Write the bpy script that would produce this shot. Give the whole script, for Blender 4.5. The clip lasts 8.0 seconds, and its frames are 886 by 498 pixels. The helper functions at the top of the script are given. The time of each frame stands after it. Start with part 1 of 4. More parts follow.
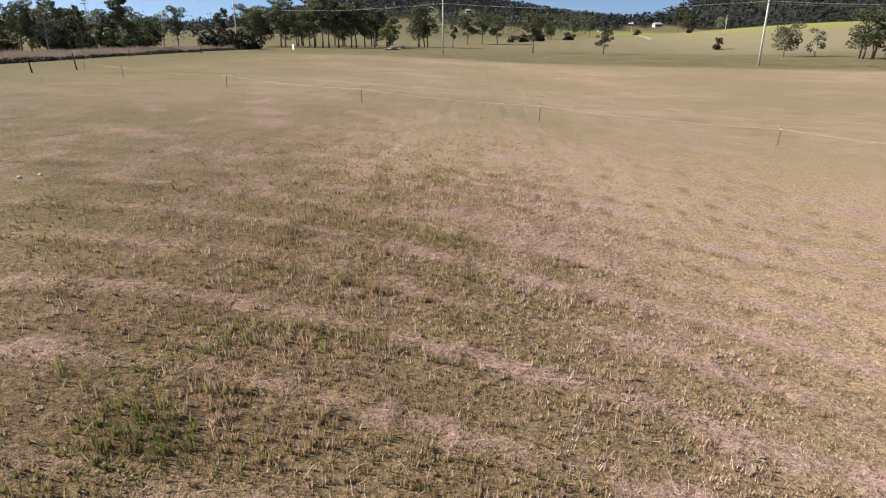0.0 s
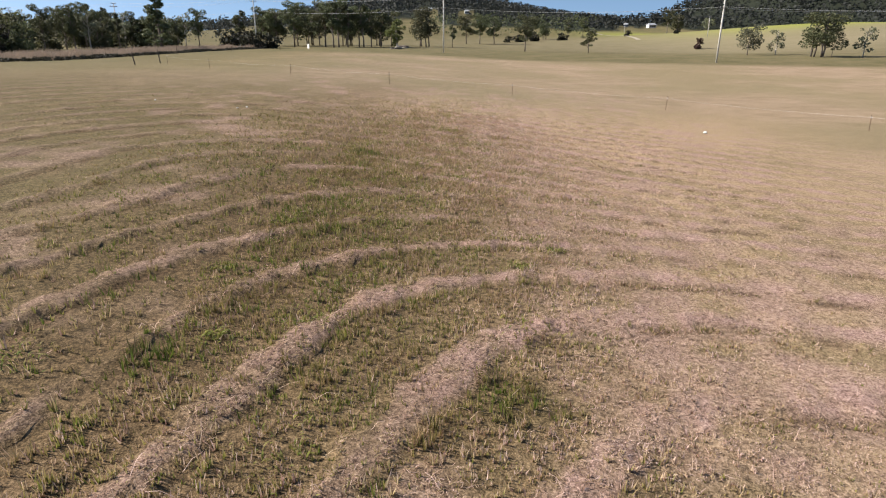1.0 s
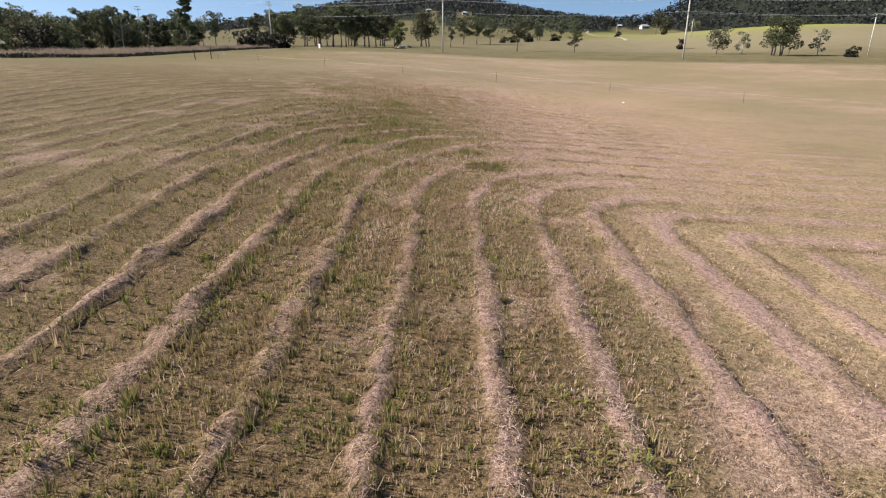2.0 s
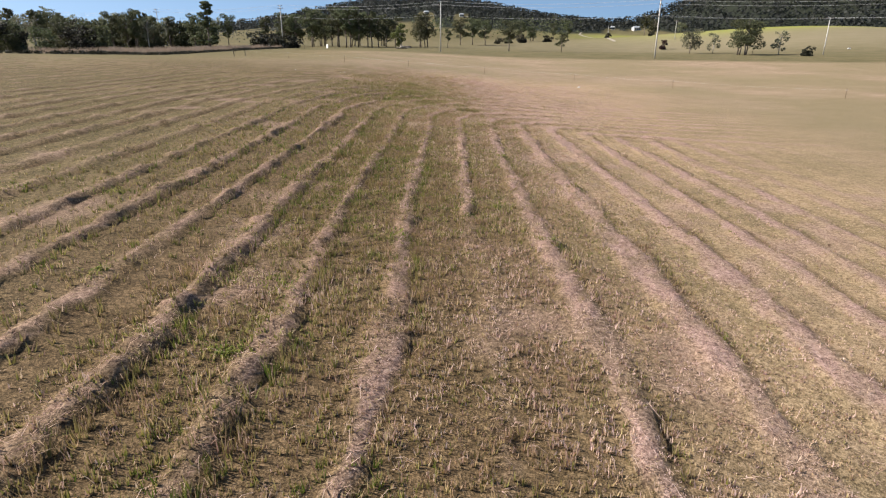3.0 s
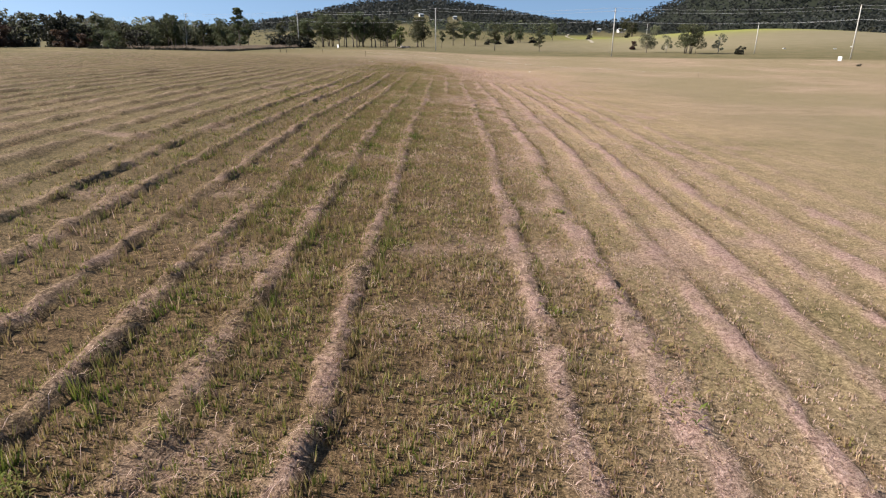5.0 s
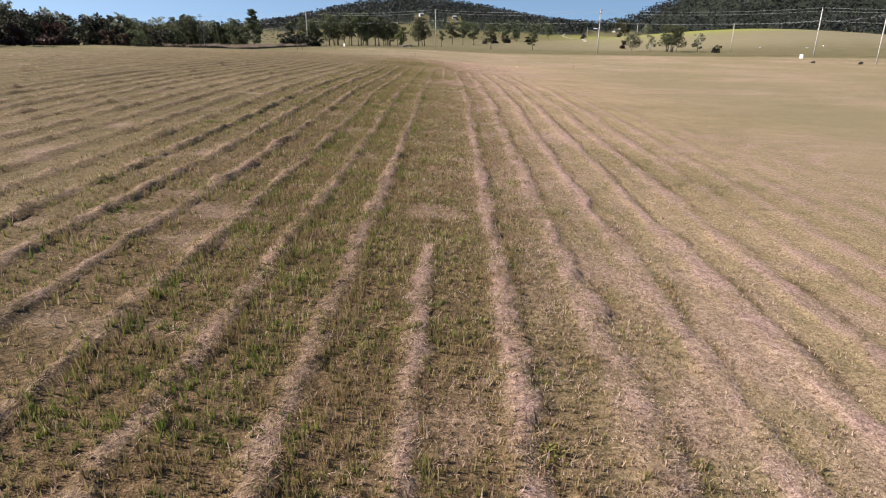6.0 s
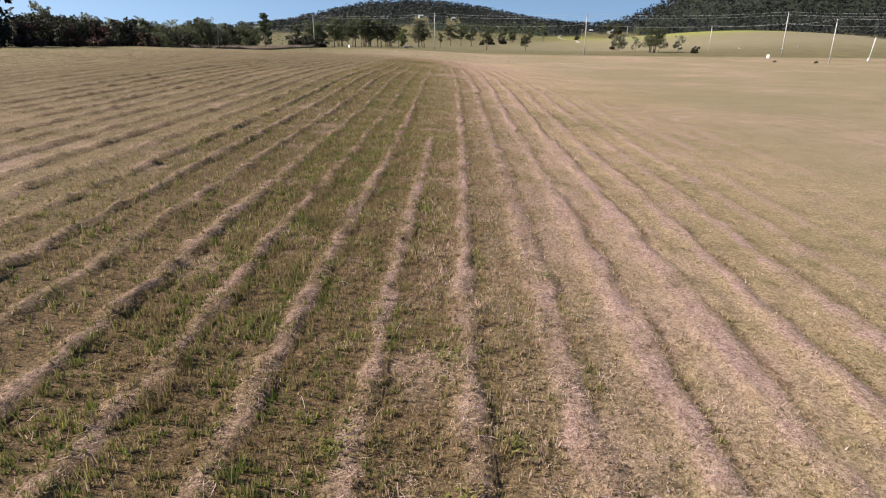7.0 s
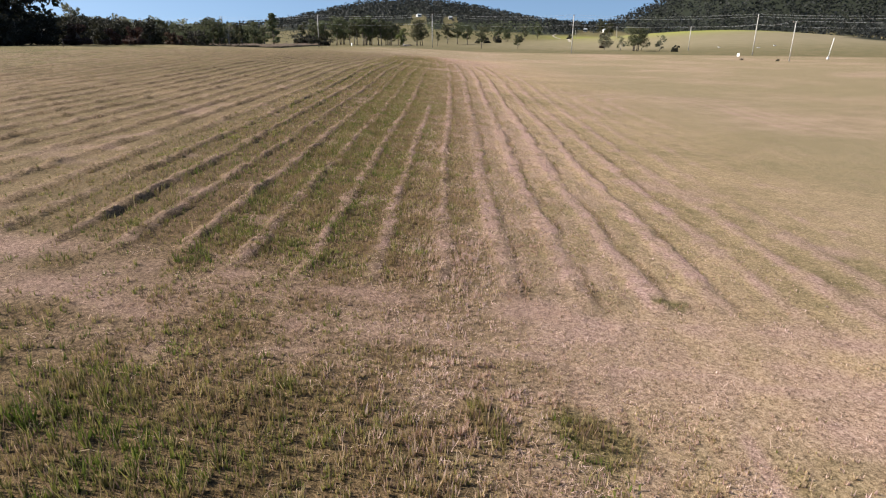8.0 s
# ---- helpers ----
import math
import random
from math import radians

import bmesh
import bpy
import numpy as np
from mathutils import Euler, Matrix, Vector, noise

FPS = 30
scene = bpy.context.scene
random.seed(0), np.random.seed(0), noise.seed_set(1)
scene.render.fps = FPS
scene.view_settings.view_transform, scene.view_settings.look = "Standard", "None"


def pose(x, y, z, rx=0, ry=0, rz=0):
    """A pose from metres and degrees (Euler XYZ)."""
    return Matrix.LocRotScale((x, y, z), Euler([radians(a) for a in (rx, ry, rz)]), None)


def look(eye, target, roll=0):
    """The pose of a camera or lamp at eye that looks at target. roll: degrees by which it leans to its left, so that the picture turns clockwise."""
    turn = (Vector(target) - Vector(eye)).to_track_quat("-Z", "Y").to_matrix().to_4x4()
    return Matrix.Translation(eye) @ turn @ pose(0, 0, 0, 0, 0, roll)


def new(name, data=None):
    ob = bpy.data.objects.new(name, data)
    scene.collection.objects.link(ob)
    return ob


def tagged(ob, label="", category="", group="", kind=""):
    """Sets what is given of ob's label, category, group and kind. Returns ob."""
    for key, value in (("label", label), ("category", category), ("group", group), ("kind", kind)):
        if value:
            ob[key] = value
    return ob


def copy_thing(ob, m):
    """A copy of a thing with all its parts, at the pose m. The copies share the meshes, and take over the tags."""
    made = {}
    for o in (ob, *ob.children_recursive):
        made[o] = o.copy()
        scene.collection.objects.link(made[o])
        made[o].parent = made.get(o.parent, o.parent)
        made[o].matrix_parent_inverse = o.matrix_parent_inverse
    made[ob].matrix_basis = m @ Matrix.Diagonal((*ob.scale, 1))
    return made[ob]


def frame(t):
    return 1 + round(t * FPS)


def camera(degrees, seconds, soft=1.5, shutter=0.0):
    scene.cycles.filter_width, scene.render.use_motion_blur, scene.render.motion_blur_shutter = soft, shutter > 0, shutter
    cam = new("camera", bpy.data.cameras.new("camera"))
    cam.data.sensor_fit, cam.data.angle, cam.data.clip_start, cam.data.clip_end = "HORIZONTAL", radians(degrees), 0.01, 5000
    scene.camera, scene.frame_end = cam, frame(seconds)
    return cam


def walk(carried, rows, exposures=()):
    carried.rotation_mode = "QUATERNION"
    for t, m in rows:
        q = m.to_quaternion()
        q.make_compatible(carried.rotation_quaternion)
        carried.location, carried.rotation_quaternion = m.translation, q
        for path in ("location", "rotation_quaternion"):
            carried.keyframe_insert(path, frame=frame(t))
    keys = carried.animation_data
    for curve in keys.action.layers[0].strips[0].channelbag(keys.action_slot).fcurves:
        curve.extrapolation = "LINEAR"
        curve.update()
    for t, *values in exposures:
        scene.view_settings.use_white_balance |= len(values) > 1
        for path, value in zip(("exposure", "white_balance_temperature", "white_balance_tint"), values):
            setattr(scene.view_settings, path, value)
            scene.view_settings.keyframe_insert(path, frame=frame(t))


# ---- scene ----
# A mown paddock seen from a drone that flies backwards over the windrows.
# ---- camera ----
cam = camera(73.0, 8.0, soft=1.2)
PATH = [  # seconds, x, y, z, yaw, pitch, roll
    (0.0, 0.000, -0.000, 4.244, 1.34, -19.44, 0.15),
    (0.5, 0.035, -7.996, 4.280, 1.31, -19.44, 0.13),
    (1.0, 0.080, -15.992, 4.284, 1.28, -19.43, 0.11),
    (1.5, 0.134, -23.990, 4.262, 1.26, -19.42, 0.10),
    (2.0, 0.197, -31.988, 4.219, 1.13, -19.36, 0.08),
    (2.5, 0.269, -39.987, 4.161, 1.01, -19.31, 0.06),
    (3.0, 0.350, -47.987, 4.094, 0.88, -19.25, 0.05),
    (3.5, 0.440, -55.988, 4.024, 0.71, -19.19, 0.04),
    (4.0, 0.539, -63.989, 3.956, 0.54, -19.14, 0.02),
    (4.5, 0.648, -71.992, 3.896, 0.37, -19.08, 0.01),
    (5.0, 0.765, -79.995, 3.850, 0.37, -19.11, -0.01),
    (5.5, 0.892, -87.999, 3.823, 0.37, -19.15, -0.03),
    (6.0, 1.028, -96.004, 3.822, 0.36, -19.18, -0.06),
    (6.5, 1.173, -104.010, 3.851, 0.32, -19.13, -0.04),
    (7.0, 1.327, -112.016, 3.918, 0.28, -19.08, -0.03),
    (7.5, 1.490, -120.024, 4.027, 0.18, -19.16, -0.08),
    (8.0, 1.663, -128.032, 4.184, 0.08, -19.24, -0.14),
]
walk(cam, [(t, pose(x, y, z, 90 + pitch, roll, yaw)) for t, x, y, z, yaw, pitch, roll in PATH])

# ---- light ----
SUN_AZ, SUN_EL = radians(-82), radians(36)  # azimuth from +y, clockwise
world = bpy.data.worlds.new("sky")
scene.world = world
world.use_nodes = True
wn = world.node_tree.nodes
sky = wn.new("ShaderNodeTexSky")
sky.sky_type, sky.sun_disc = "NISHITA", False
sky.sun_elevation, sky.sun_rotation = SUN_EL, SUN_AZ
sky.air_density, sky.dust_density, sky.ozone_density = 1.0, 0.9, 3.6
wn["Background"].inputs["Strength"].default_value = 0.075
lift = wn.new("ShaderNodeVectorMath")  # clear country air: the deep blue reaches low down
lift.inputs[1].default_value = (0, 0, 0.16)
world.node_tree.links.new(wn.new("ShaderNodeTexCoord").outputs["Generated"], lift.inputs[0])
world.node_tree.links.new(lift.outputs[0], sky.inputs[0])
world.node_tree.links.new(sky.outputs[0], wn["Background"].inputs["Color"])
sun_dir = Vector((math.sin(SUN_AZ) * math.cos(SUN_EL), math.cos(SUN_AZ) * math.cos(SUN_EL), math.sin(SUN_EL)))
sun_data = bpy.data.lights.new("sun", "SUN")
sun_data.energy, sun_data.angle, sun_data.color = 5.0, radians(0.5), (1.0, 0.935, 0.86)
scene.view_settings.exposure = 0.98
sun = new("sun", sun_data)
sun.matrix_world = look(sun_dir * 60, (0, 0, 0))


# ---- materials ----
def material(name, rough=0.9, spec=0.25):
    m = bpy.data.materials.new(name)
    m.use_nodes = True
    bsdf = m.node_tree.nodes["Principled BSDF"]
    bsdf.inputs["Roughness"].default_value = rough
    bsdf.inputs["Specular IOR Level"].default_value = spec
    return m, m.node_tree.nodes, m.node_tree.links, bsdf


def noise_node(nodes, links, scale, detail=4, rough=0.6, source=None, stretch=None):
    n = nodes.new("ShaderNodeTexNoise")
    n.inputs["Scale"].default_value, n.inputs["Detail"].default_value, n.inputs["Roughness"].default_value = scale, detail, rough
    if source is None:
        source = nodes.new("ShaderNodeNewGeometry").outputs["Position"]
    if stretch:
        mp = nodes.new("ShaderNodeMapping")
        mp.inputs["Scale"].default_value = stretch
        links.new(source, mp.inputs["Vector"])
        source = mp.outputs[0]
    links.new(source, n.inputs["Vector"])
    return n.outputs["Fac"]


def ramp(nodes, links, fac, stops):
    r = nodes.new("ShaderNodeValToRGB")
    e = r.color_ramp.elements
    while len(e) < len(stops):
        e.new(0.5)
    for el, (p, c) in zip(e, stops):
        el.position, el.color = p, (*c, 1)
    links.new(fac, r.inputs[0])
    return r.outputs[0]


def mix(nodes, links, fac, a, b, mode="MIX"):
    m = nodes.new("ShaderNodeMix")
    m.data_type, m.blend_type = "RGBA", mode
    for sock, v in ((m.inputs[0], fac), (m.inputs[6], a), (m.inputs[7], b)):
        if isinstance(v, (int, float)):
            sock.default_value = v
        elif isinstance(v, tuple):
            sock.default_value = (*v, 1)
        else:
            links.new(v, sock)
    return m.outputs[2]


def calc(nodes, links, op, a, b=0.0, c=None):
    m = nodes.new("ShaderNodeMath")
    m.operation = op
    for sock, v in zip(m.inputs, (a, b, c)):
        if v is None:
            continue
        if isinstance(v, (int, float)):
            sock.default_value = v
        else:
            links.new(v, sock)
    return m.outputs[0]


def attribute(nodes, name):
    a = nodes.new("ShaderNodeAttribute")
    a.attribute_name = name
    return a.outputs["Fac"]


def bump(nodes, links, bsdf, height, strength, distance):
    b = nodes.new("ShaderNodeBump")
    b.inputs["Strength"].default_value, b.inputs["Distance"].default_value = strength, distance
    links.new(height, b.inputs["Height"])
    links.new(b.outputs[0], bsdf.inputs["Normal"])


def plain(name, colour, rough=0.7, vary=0.25, scale=3.0, metal=0.0, relief=0.0):
    m, n, l, b = material(name, rough)
    f = noise_node(n, l, scale, 5)
    dark = tuple(c * (1 - vary) for c in colour)
    light = tuple(min(1, c * (1 + vary)) for c in colour)
    links_c = ramp(n, l, f, [(0.3, dark), (0.7, light)])
    l.new(links_c, b.inputs["Base Color"])
    b.inputs["Metallic"].default_value = metal
    if relief:
        bump(n, l, b, noise_node(n, l, scale * 6, 4), 0.6, relief)
    return m


def ground_material():
    m, n, l, b = material("paddock soil and stubble", 0.95, 0.1)
    straw, lush, wild = attribute(n, "straw"), attribute(n, "lush"), attribute(n, "wild")
    fine = mix(n, l, 0.5, noise_node(n, l, 13, 4, 0.75), noise_node(n, l, 42, 3, 0.7))
    mid = noise_node(n, l, 1.7, 5, 0.65)
    big = noise_node(n, l, 0.16, 4, 0.6)
    huge = noise_node(n, l, 0.045, 3, 0.55)
    band = noise_node(n, l, 0.5, 6, 0.7, stretch=(0.6, 1.0, 1.0))
    green = ramp(n, l, fine, [(0.38, (0.03, 0.025, 0.011)), (0.5, (0.125, 0.104, 0.042)), (0.62, (0.30, 0.235, 0.11))])
    dry = ramp(n, l, fine, [(0.38, (0.11, 0.07, 0.038)), (0.5, (0.375, 0.262, 0.15)), (0.62, (0.60, 0.44, 0.28))])
    pink = ramp(n, l, fine, [(0.37, (0.09, 0.05, 0.04)), (0.5, (0.35, 0.222, 0.178)), (0.62, (0.62, 0.435, 0.365))])
    g = calc(n, l, "MULTIPLY_ADD", calc(n, l, "SUBTRACT", mid, 0.5), 1.5, lush)
    g = calc(n, l, "MULTIPLY_ADD", calc(n, l, "SUBTRACT", big, 0.5), 1.3, g)
    g.node.use_clamp = True
    base = mix(n, l, g, dry, green)
    far = ramp(n, l, band, [(0.3, (0.205, 0.156, 0.096)), (0.5, (0.295, 0.22, 0.146)), (0.7, (0.37, 0.272, 0.192))])
    far = mix(n, l, calc(n, l, "MULTIPLY", ramp(n, l, huge, [(0.38, (0, 0, 0)), (0.56, (1, 1, 1))]), 0.75), far, (0.20, 0.168, 0.09))
    far = mix(n, l, 1.0, far, ramp(n, l, fine, [(0.38, (0.55, 0.52, 0.5)), (0.62, (1.35, 1.35, 1.35))]), "MULTIPLY")
    base = mix(n, l, calc(n, l, "MULTIPLY", wild, 0.85), base, far)
    s = calc(n, l, "MULTIPLY_ADD", calc(n, l, "SUBTRACT", mid, 0.5), 0.9, straw)
    s.node.use_clamp = True
    s = calc(n, l, "SMOOTH_MIN", s, straw, 0.2)
    base = mix(n, l, s, base, pink)
    # dark brown soil; shade between blades and along row edges is put in too
    base = mix(n, l, attribute(n, "thatch_shade"), base, ramp(n, l, fine, [(0.38, (0.018, 0.011, 0.006)), (0.5, (0.10, 0.062, 0.032)), (0.62, (0.26, 0.165, 0.09))]))
    grazing = ramp(n, l, mix(n, l, 0.5, big, mid), [(0.35, (0.075, 0.07, 0.028)), (0.5, (0.125, 0.105, 0.048)), (0.65, (0.185, 0.142, 0.075))])
    grazing = mix(n, l, attribute(n, "knoll"), grazing, mix(n, l, big, (0.17, 0.145, 0.08), (0.24, 0.195, 0.125)))
    base = mix(n, l, attribute(n, "pasture"), base, grazing)
    base = mix(n, l, attribute(n, "meadow"), base, mix(n, l, big, (0.19, 0.21, 0.04), (0.28, 0.27, 0.065)))
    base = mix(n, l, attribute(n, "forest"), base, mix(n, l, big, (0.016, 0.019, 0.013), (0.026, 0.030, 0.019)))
    l.new(base, b.inputs["Base Color"])
    bump(n, l, b, fine, 0.9, 0.05)
    return m


def blade_material():
    m, n, l, b = material("grass blades", 0.8, 0.2)
    tint = attribute(n, "tint")
    col = ramp(n, l, tint, [(0.0, (0.085, 0.128, 0.019)), (0.25, (0.26, 0.25, 0.058)), (0.5, (0.475, 0.37, 0.19)), (0.72, (0.63, 0.465, 0.355)), (1.0, (0.79, 0.585, 0.525))])
    rust = ramp(n, l, noise_node(n, l, 1.1, 4, 0.7), [(0.43, (0, 0, 0)), (0.6, (1, 1, 1))])
    col = mix(n, l, calc(n, l, "MULTIPLY", rust, 0.5), col, (0.31, 0.178, 0.11))
    col = mix(n, l, attribute(n, "old"), col, (0.30, 0.178, 0.152))
    l.new(col, b.inputs["Base Color"])
    t = n.new("ShaderNodeBsdfTranslucent")
    l.new(col, t.inputs["Color"])
    mx = n.new("ShaderNodeMixShader")
    mx.inputs[0].default_value = 0.34
    l.new(b.outputs[0], mx.inputs[1])
    l.new(t.outputs[0], mx.inputs[2])
    l.new(mx.outputs[0], n["Material Output"].inputs["Surface"])
    return m


def leaf_material(name, dark, light, spread=0.3):
    m, n, l, b = material(name, 0.7, 0.3)
    geo = n.new("ShaderNodeNewGeometry")
    obj = n.new("ShaderNodeObjectInfo")
    f = noise_node(n, l, 0.7, 3)
    v = calc(n, l, "MULTIPLY_ADD", geo.outputs["Random Per Island"], spread, calc(n, l, "MULTIPLY", f, 1 - spread))
    col = ramp(n, l, v, [(0.2, dark), (0.85, light)])
    hsv = n.new("ShaderNodeHueSaturation")
    l.new(calc(n, l, "MULTIPLY_ADD", obj.outputs["Random"], 0.05, 0.475), hsv.inputs["Hue"])
    l.new(calc(n, l, "MULTIPLY_ADD", obj.outputs["Random"], 0.5, 0.75), hsv.inputs["Value"])
    l.new(col, hsv.inputs["Color"])
    l.new(hsv.outputs[0], b.inputs["Base Color"])
    t = n.new("ShaderNodeBsdfTranslucent")
    l.new(hsv.outputs[0], t.inputs["Color"])
    mx = n.new("ShaderNodeMixShader")
    mx.inputs[0].default_value = 0.3
    l.new(b.outputs[0], mx.inputs[1])
    l.new(t.outputs[0], mx.inputs[2])
    l.new(mx.outputs[0], n["Material Output"].inputs["Surface"])
    return m


M_GROUND = ground_material()
M_BLADE = blade_material()
M_GUM = leaf_material("gum leaves", (0.046, 0.052, 0.024), (0.135, 0.14, 0.066))
M_GREY = leaf_material("grey-green leaves", (0.085, 0.09, 0.055), (0.25, 0.245, 0.145))
M_VERGE = leaf_material("dry verge grass", (0.21, 0.15, 0.115), (0.36, 0.27, 0.21))
M_DARK = leaf_material("dark scrub leaves", (0.013, 0.014, 0.009), (0.050, 0.048, 0.028))
M_RUST = leaf_material("rusty dry leaves", (0.038, 0.022, 0.015), (0.105, 0.06, 0.04))
M_LIGHT = leaf_material("bright leaves", (0.07, 0.095, 0.025), (0.22, 0.25, 0.085))
M_WOODS = leaf_material("distant woods leaves", (0.030, 0.034, 0.029), (0.046, 0.050, 0.041), 0.2)
M_BARK = plain("grey bark", (0.17, 0.14, 0.115), 0.95, 0.5, 4, relief=0.03)
M_PALEBARK = plain("pale bark", (0.42, 0.38, 0.33), 0.9, 0.35, 4, relief=0.02)
M_POLE = plain("weathered pole timber", (0.55, 0.52, 0.47), 0.9, 0.3, 6, relief=0.01)
M_ARM = plain("crossarm timber", (0.26, 0.23, 0.20), 0.9, 0.3, 6)
M_WIRE = plain("aluminium wire", (0.38, 0.38, 0.38), 0.6, 0.1, 2)
M_CERAMIC = plain("brown glazed insulator", (0.20, 0.12, 0.09), 0.25, 0.1)
M_STEEL = plain("rusty picket steel", (0.16, 0.09, 0.06), 0.85, 0.4, 20)
M_TAPE = plain("white fence tape", (0.75, 0.72, 0.68), 0.6, 0.1)
M_WHITE = plain("white sign paint", (0.82, 0.82, 0.80), 0.5, 0.05)
M_WALL = plain("pale house wall", (0.72, 0.70, 0.66), 0.8, 0.08)
M_ROOF = plain("grey metal roof", (0.42, 0.43, 0.44), 0.5, 0.15, metal=0.2)
M_GLASS = plain("dark window glass", (0.03, 0.035, 0.04), 0.1, 0.1)
M_TRACK = plain("pale gravel track", (0.33, 0.285, 0.22), 0.95, 0.2, 1.5)
M_POST = plain("dark fence timber", (0.075, 0.06, 0.05), 0.95, 0.4, 9)


# ---- fields: smooth noise, terrain and windrows ----
RNG = np.random.default_rng(7)
LATTICE = RNG.random((256, 256))


def vnoise(x, y):
    """Smooth value noise, 0 to 1, with a cell of one metre."""
    xi, yi = np.floor(x).astype(int), np.floor(y).astype(int)
    fx, fy = x - xi, y - yi
    fx, fy = fx * fx * (3 - 2 * fx), fy * fy * (3 - 2 * fy)
    a, b = LATTICE[xi % 256, yi % 256], LATTICE[(xi + 1) % 256, yi % 256]
    c, d = LATTICE[xi % 256, (yi + 1) % 256], LATTICE[(xi + 1) % 256, (yi + 1) % 256]
    return (a * (1 - fx) + b * fx) * (1 - fy) + (c * (1 - fx) + d * fx) * fy


def fbm(x, y, octaves=3):
    total = 0
    for k in range(octaves):
        a, f = 0.6 + 1.1 * k, 2 ** k
        total = total + vnoise((x * math.cos(a) - y * math.sin(a)) * f + 17 * k, (x * math.sin(a) + y * math.cos(a)) * f + 31 * k) / f
    return total / (2 - 2 / 2 ** octaves)


def smooth(a, b, v):
    s = np.clip((v - a) / (b - a), 0, 1)
    return s * s * (3 - 2 * s)


def terrain(x, y):
    """Height of the land without windrows."""
    x, y = np.asarray(x, float), np.asarray(y, float)
    c = np.interp(y, [-140, -100, -80, -60, -45, -20, 5, 50, 80, 120, 150, 200], [-0.55, -0.4, -0.25, 0.15, 0.35, 0.3, 0.2, 0.3, 0.5, 0.9, 1.1, 1.3])
    w = np.interp(y, [40, 150], [1, 0.35])
    z = c - 1.4 * np.tanh(x / 18) * w
    z = z + 0.03 * np.clip(-20 - x, 0, 45) * (1 - smooth(20, 70, y))
    z = z + 4.5 * smooth(200, 480, y)
    z = z + 9.0 * np.exp(-((x - 185) / 62) ** 2 / 2 - ((y - 275) / 75) ** 2 / 2) - 2.8 * np.exp(-((x - 85) / 45) ** 2 - ((y - 200) / 45) ** 2)
    crest = 9 + 37 * np.exp(-((x + 112) / np.where(x < -112, 78, 108)) ** 2 / 2) + 25 * np.exp(-((x - 45) / 85) ** 2 / 2) + 112 * smooth(175, 460, x - 0.5 * np.maximum(y - 700, 0))
    z = z + crest * smooth(380, 1000 - 300 * smooth(100, 300, x), y) * (0.94 + 0.12 * fbm(x / 60, y / 60))
    z = z + 60 * smooth(330, 700, x) * smooth(150, 420, y) * (1 - smooth(500, 900, y))
    return z


def forest_cover(x, y):
    """1 under the hill woods, 0 on open land."""
    z = terrain(x, y)
    knoll = ((x - 145) / 76) ** 2 + ((y - 230) / 68) ** 2
    clearing = ((x + 38) / 30) ** 2 + ((y - 490) / 110) ** 2
    patchy = fbm(x / 60 + 3, y / 60) - 0.55 + 0.6 * smooth(9, 22, z)
    for hx, hy in ((190, 614), (172, 640), (10, 672), (-30, 682)):
        lane = np.abs(x - hx * (y + 110) / (hy + 110)) < 9
        z = np.where(lane & (y > hy - 110) & (y < hy + 12), 0, z)
    z = z + 14 * smooth(200, 222, x) * (y < 330)
    return smooth(8, 11, z) * smooth(1.0, 1.1, knoll) * smooth(0.9, 1.2, clearing) * smooth(0, 0.08, patchy + smooth(200, 222, x)) * smooth(165, 200, y)


SPACING = 1.47
# sideways wander of the windrows, in metres, down the paddock: y, then at x = -6, -1, 2.5 and 6
WANDER = np.array([
    (-116, 0.20, 0.52, 0.62, 0.64), (-105, 0.08, 0.35, 0.58, 0.66), (-98, 0.02, 0.32, 0.48, 0.50),
    (-90, 0.06, 0.12, 0.30, 0.26), (-83, 0.09, 0.08, 0.10, 0.20), (-75, -0.05, 0.00, 0.05, 0.00),
    (-62, -0.05, -0.05, -0.05, -0.10), (-57, 0.05, 0.08, -0.28, -0.43), (-53, 0.05, 0.12, -0.10, -0.35),
    (-47, -0.10, 0.00, 0.00, -0.30), (-41.5, -0.28, -0.28, -0.23, -0.44), (-34, -0.30, 0.00, 0.02, -0.45),
    (-27, -0.25, -0.05, 0.12, -0.20), (-20, -0.10, -0.10, 0.10, 0.00)])


def wander(x, y):
    cols = [np.interp(y, WANDER[:, 0], WANDER[:, k]) for k in (1, 2, 3, 4)]
    f = np.interp(x, (-6, -1, 2.5, 6), (0, 1, 2, 3))
    return sum(c * np.clip(1 - np.abs(f - k), 0, 1) for k, c in enumerate(cols))


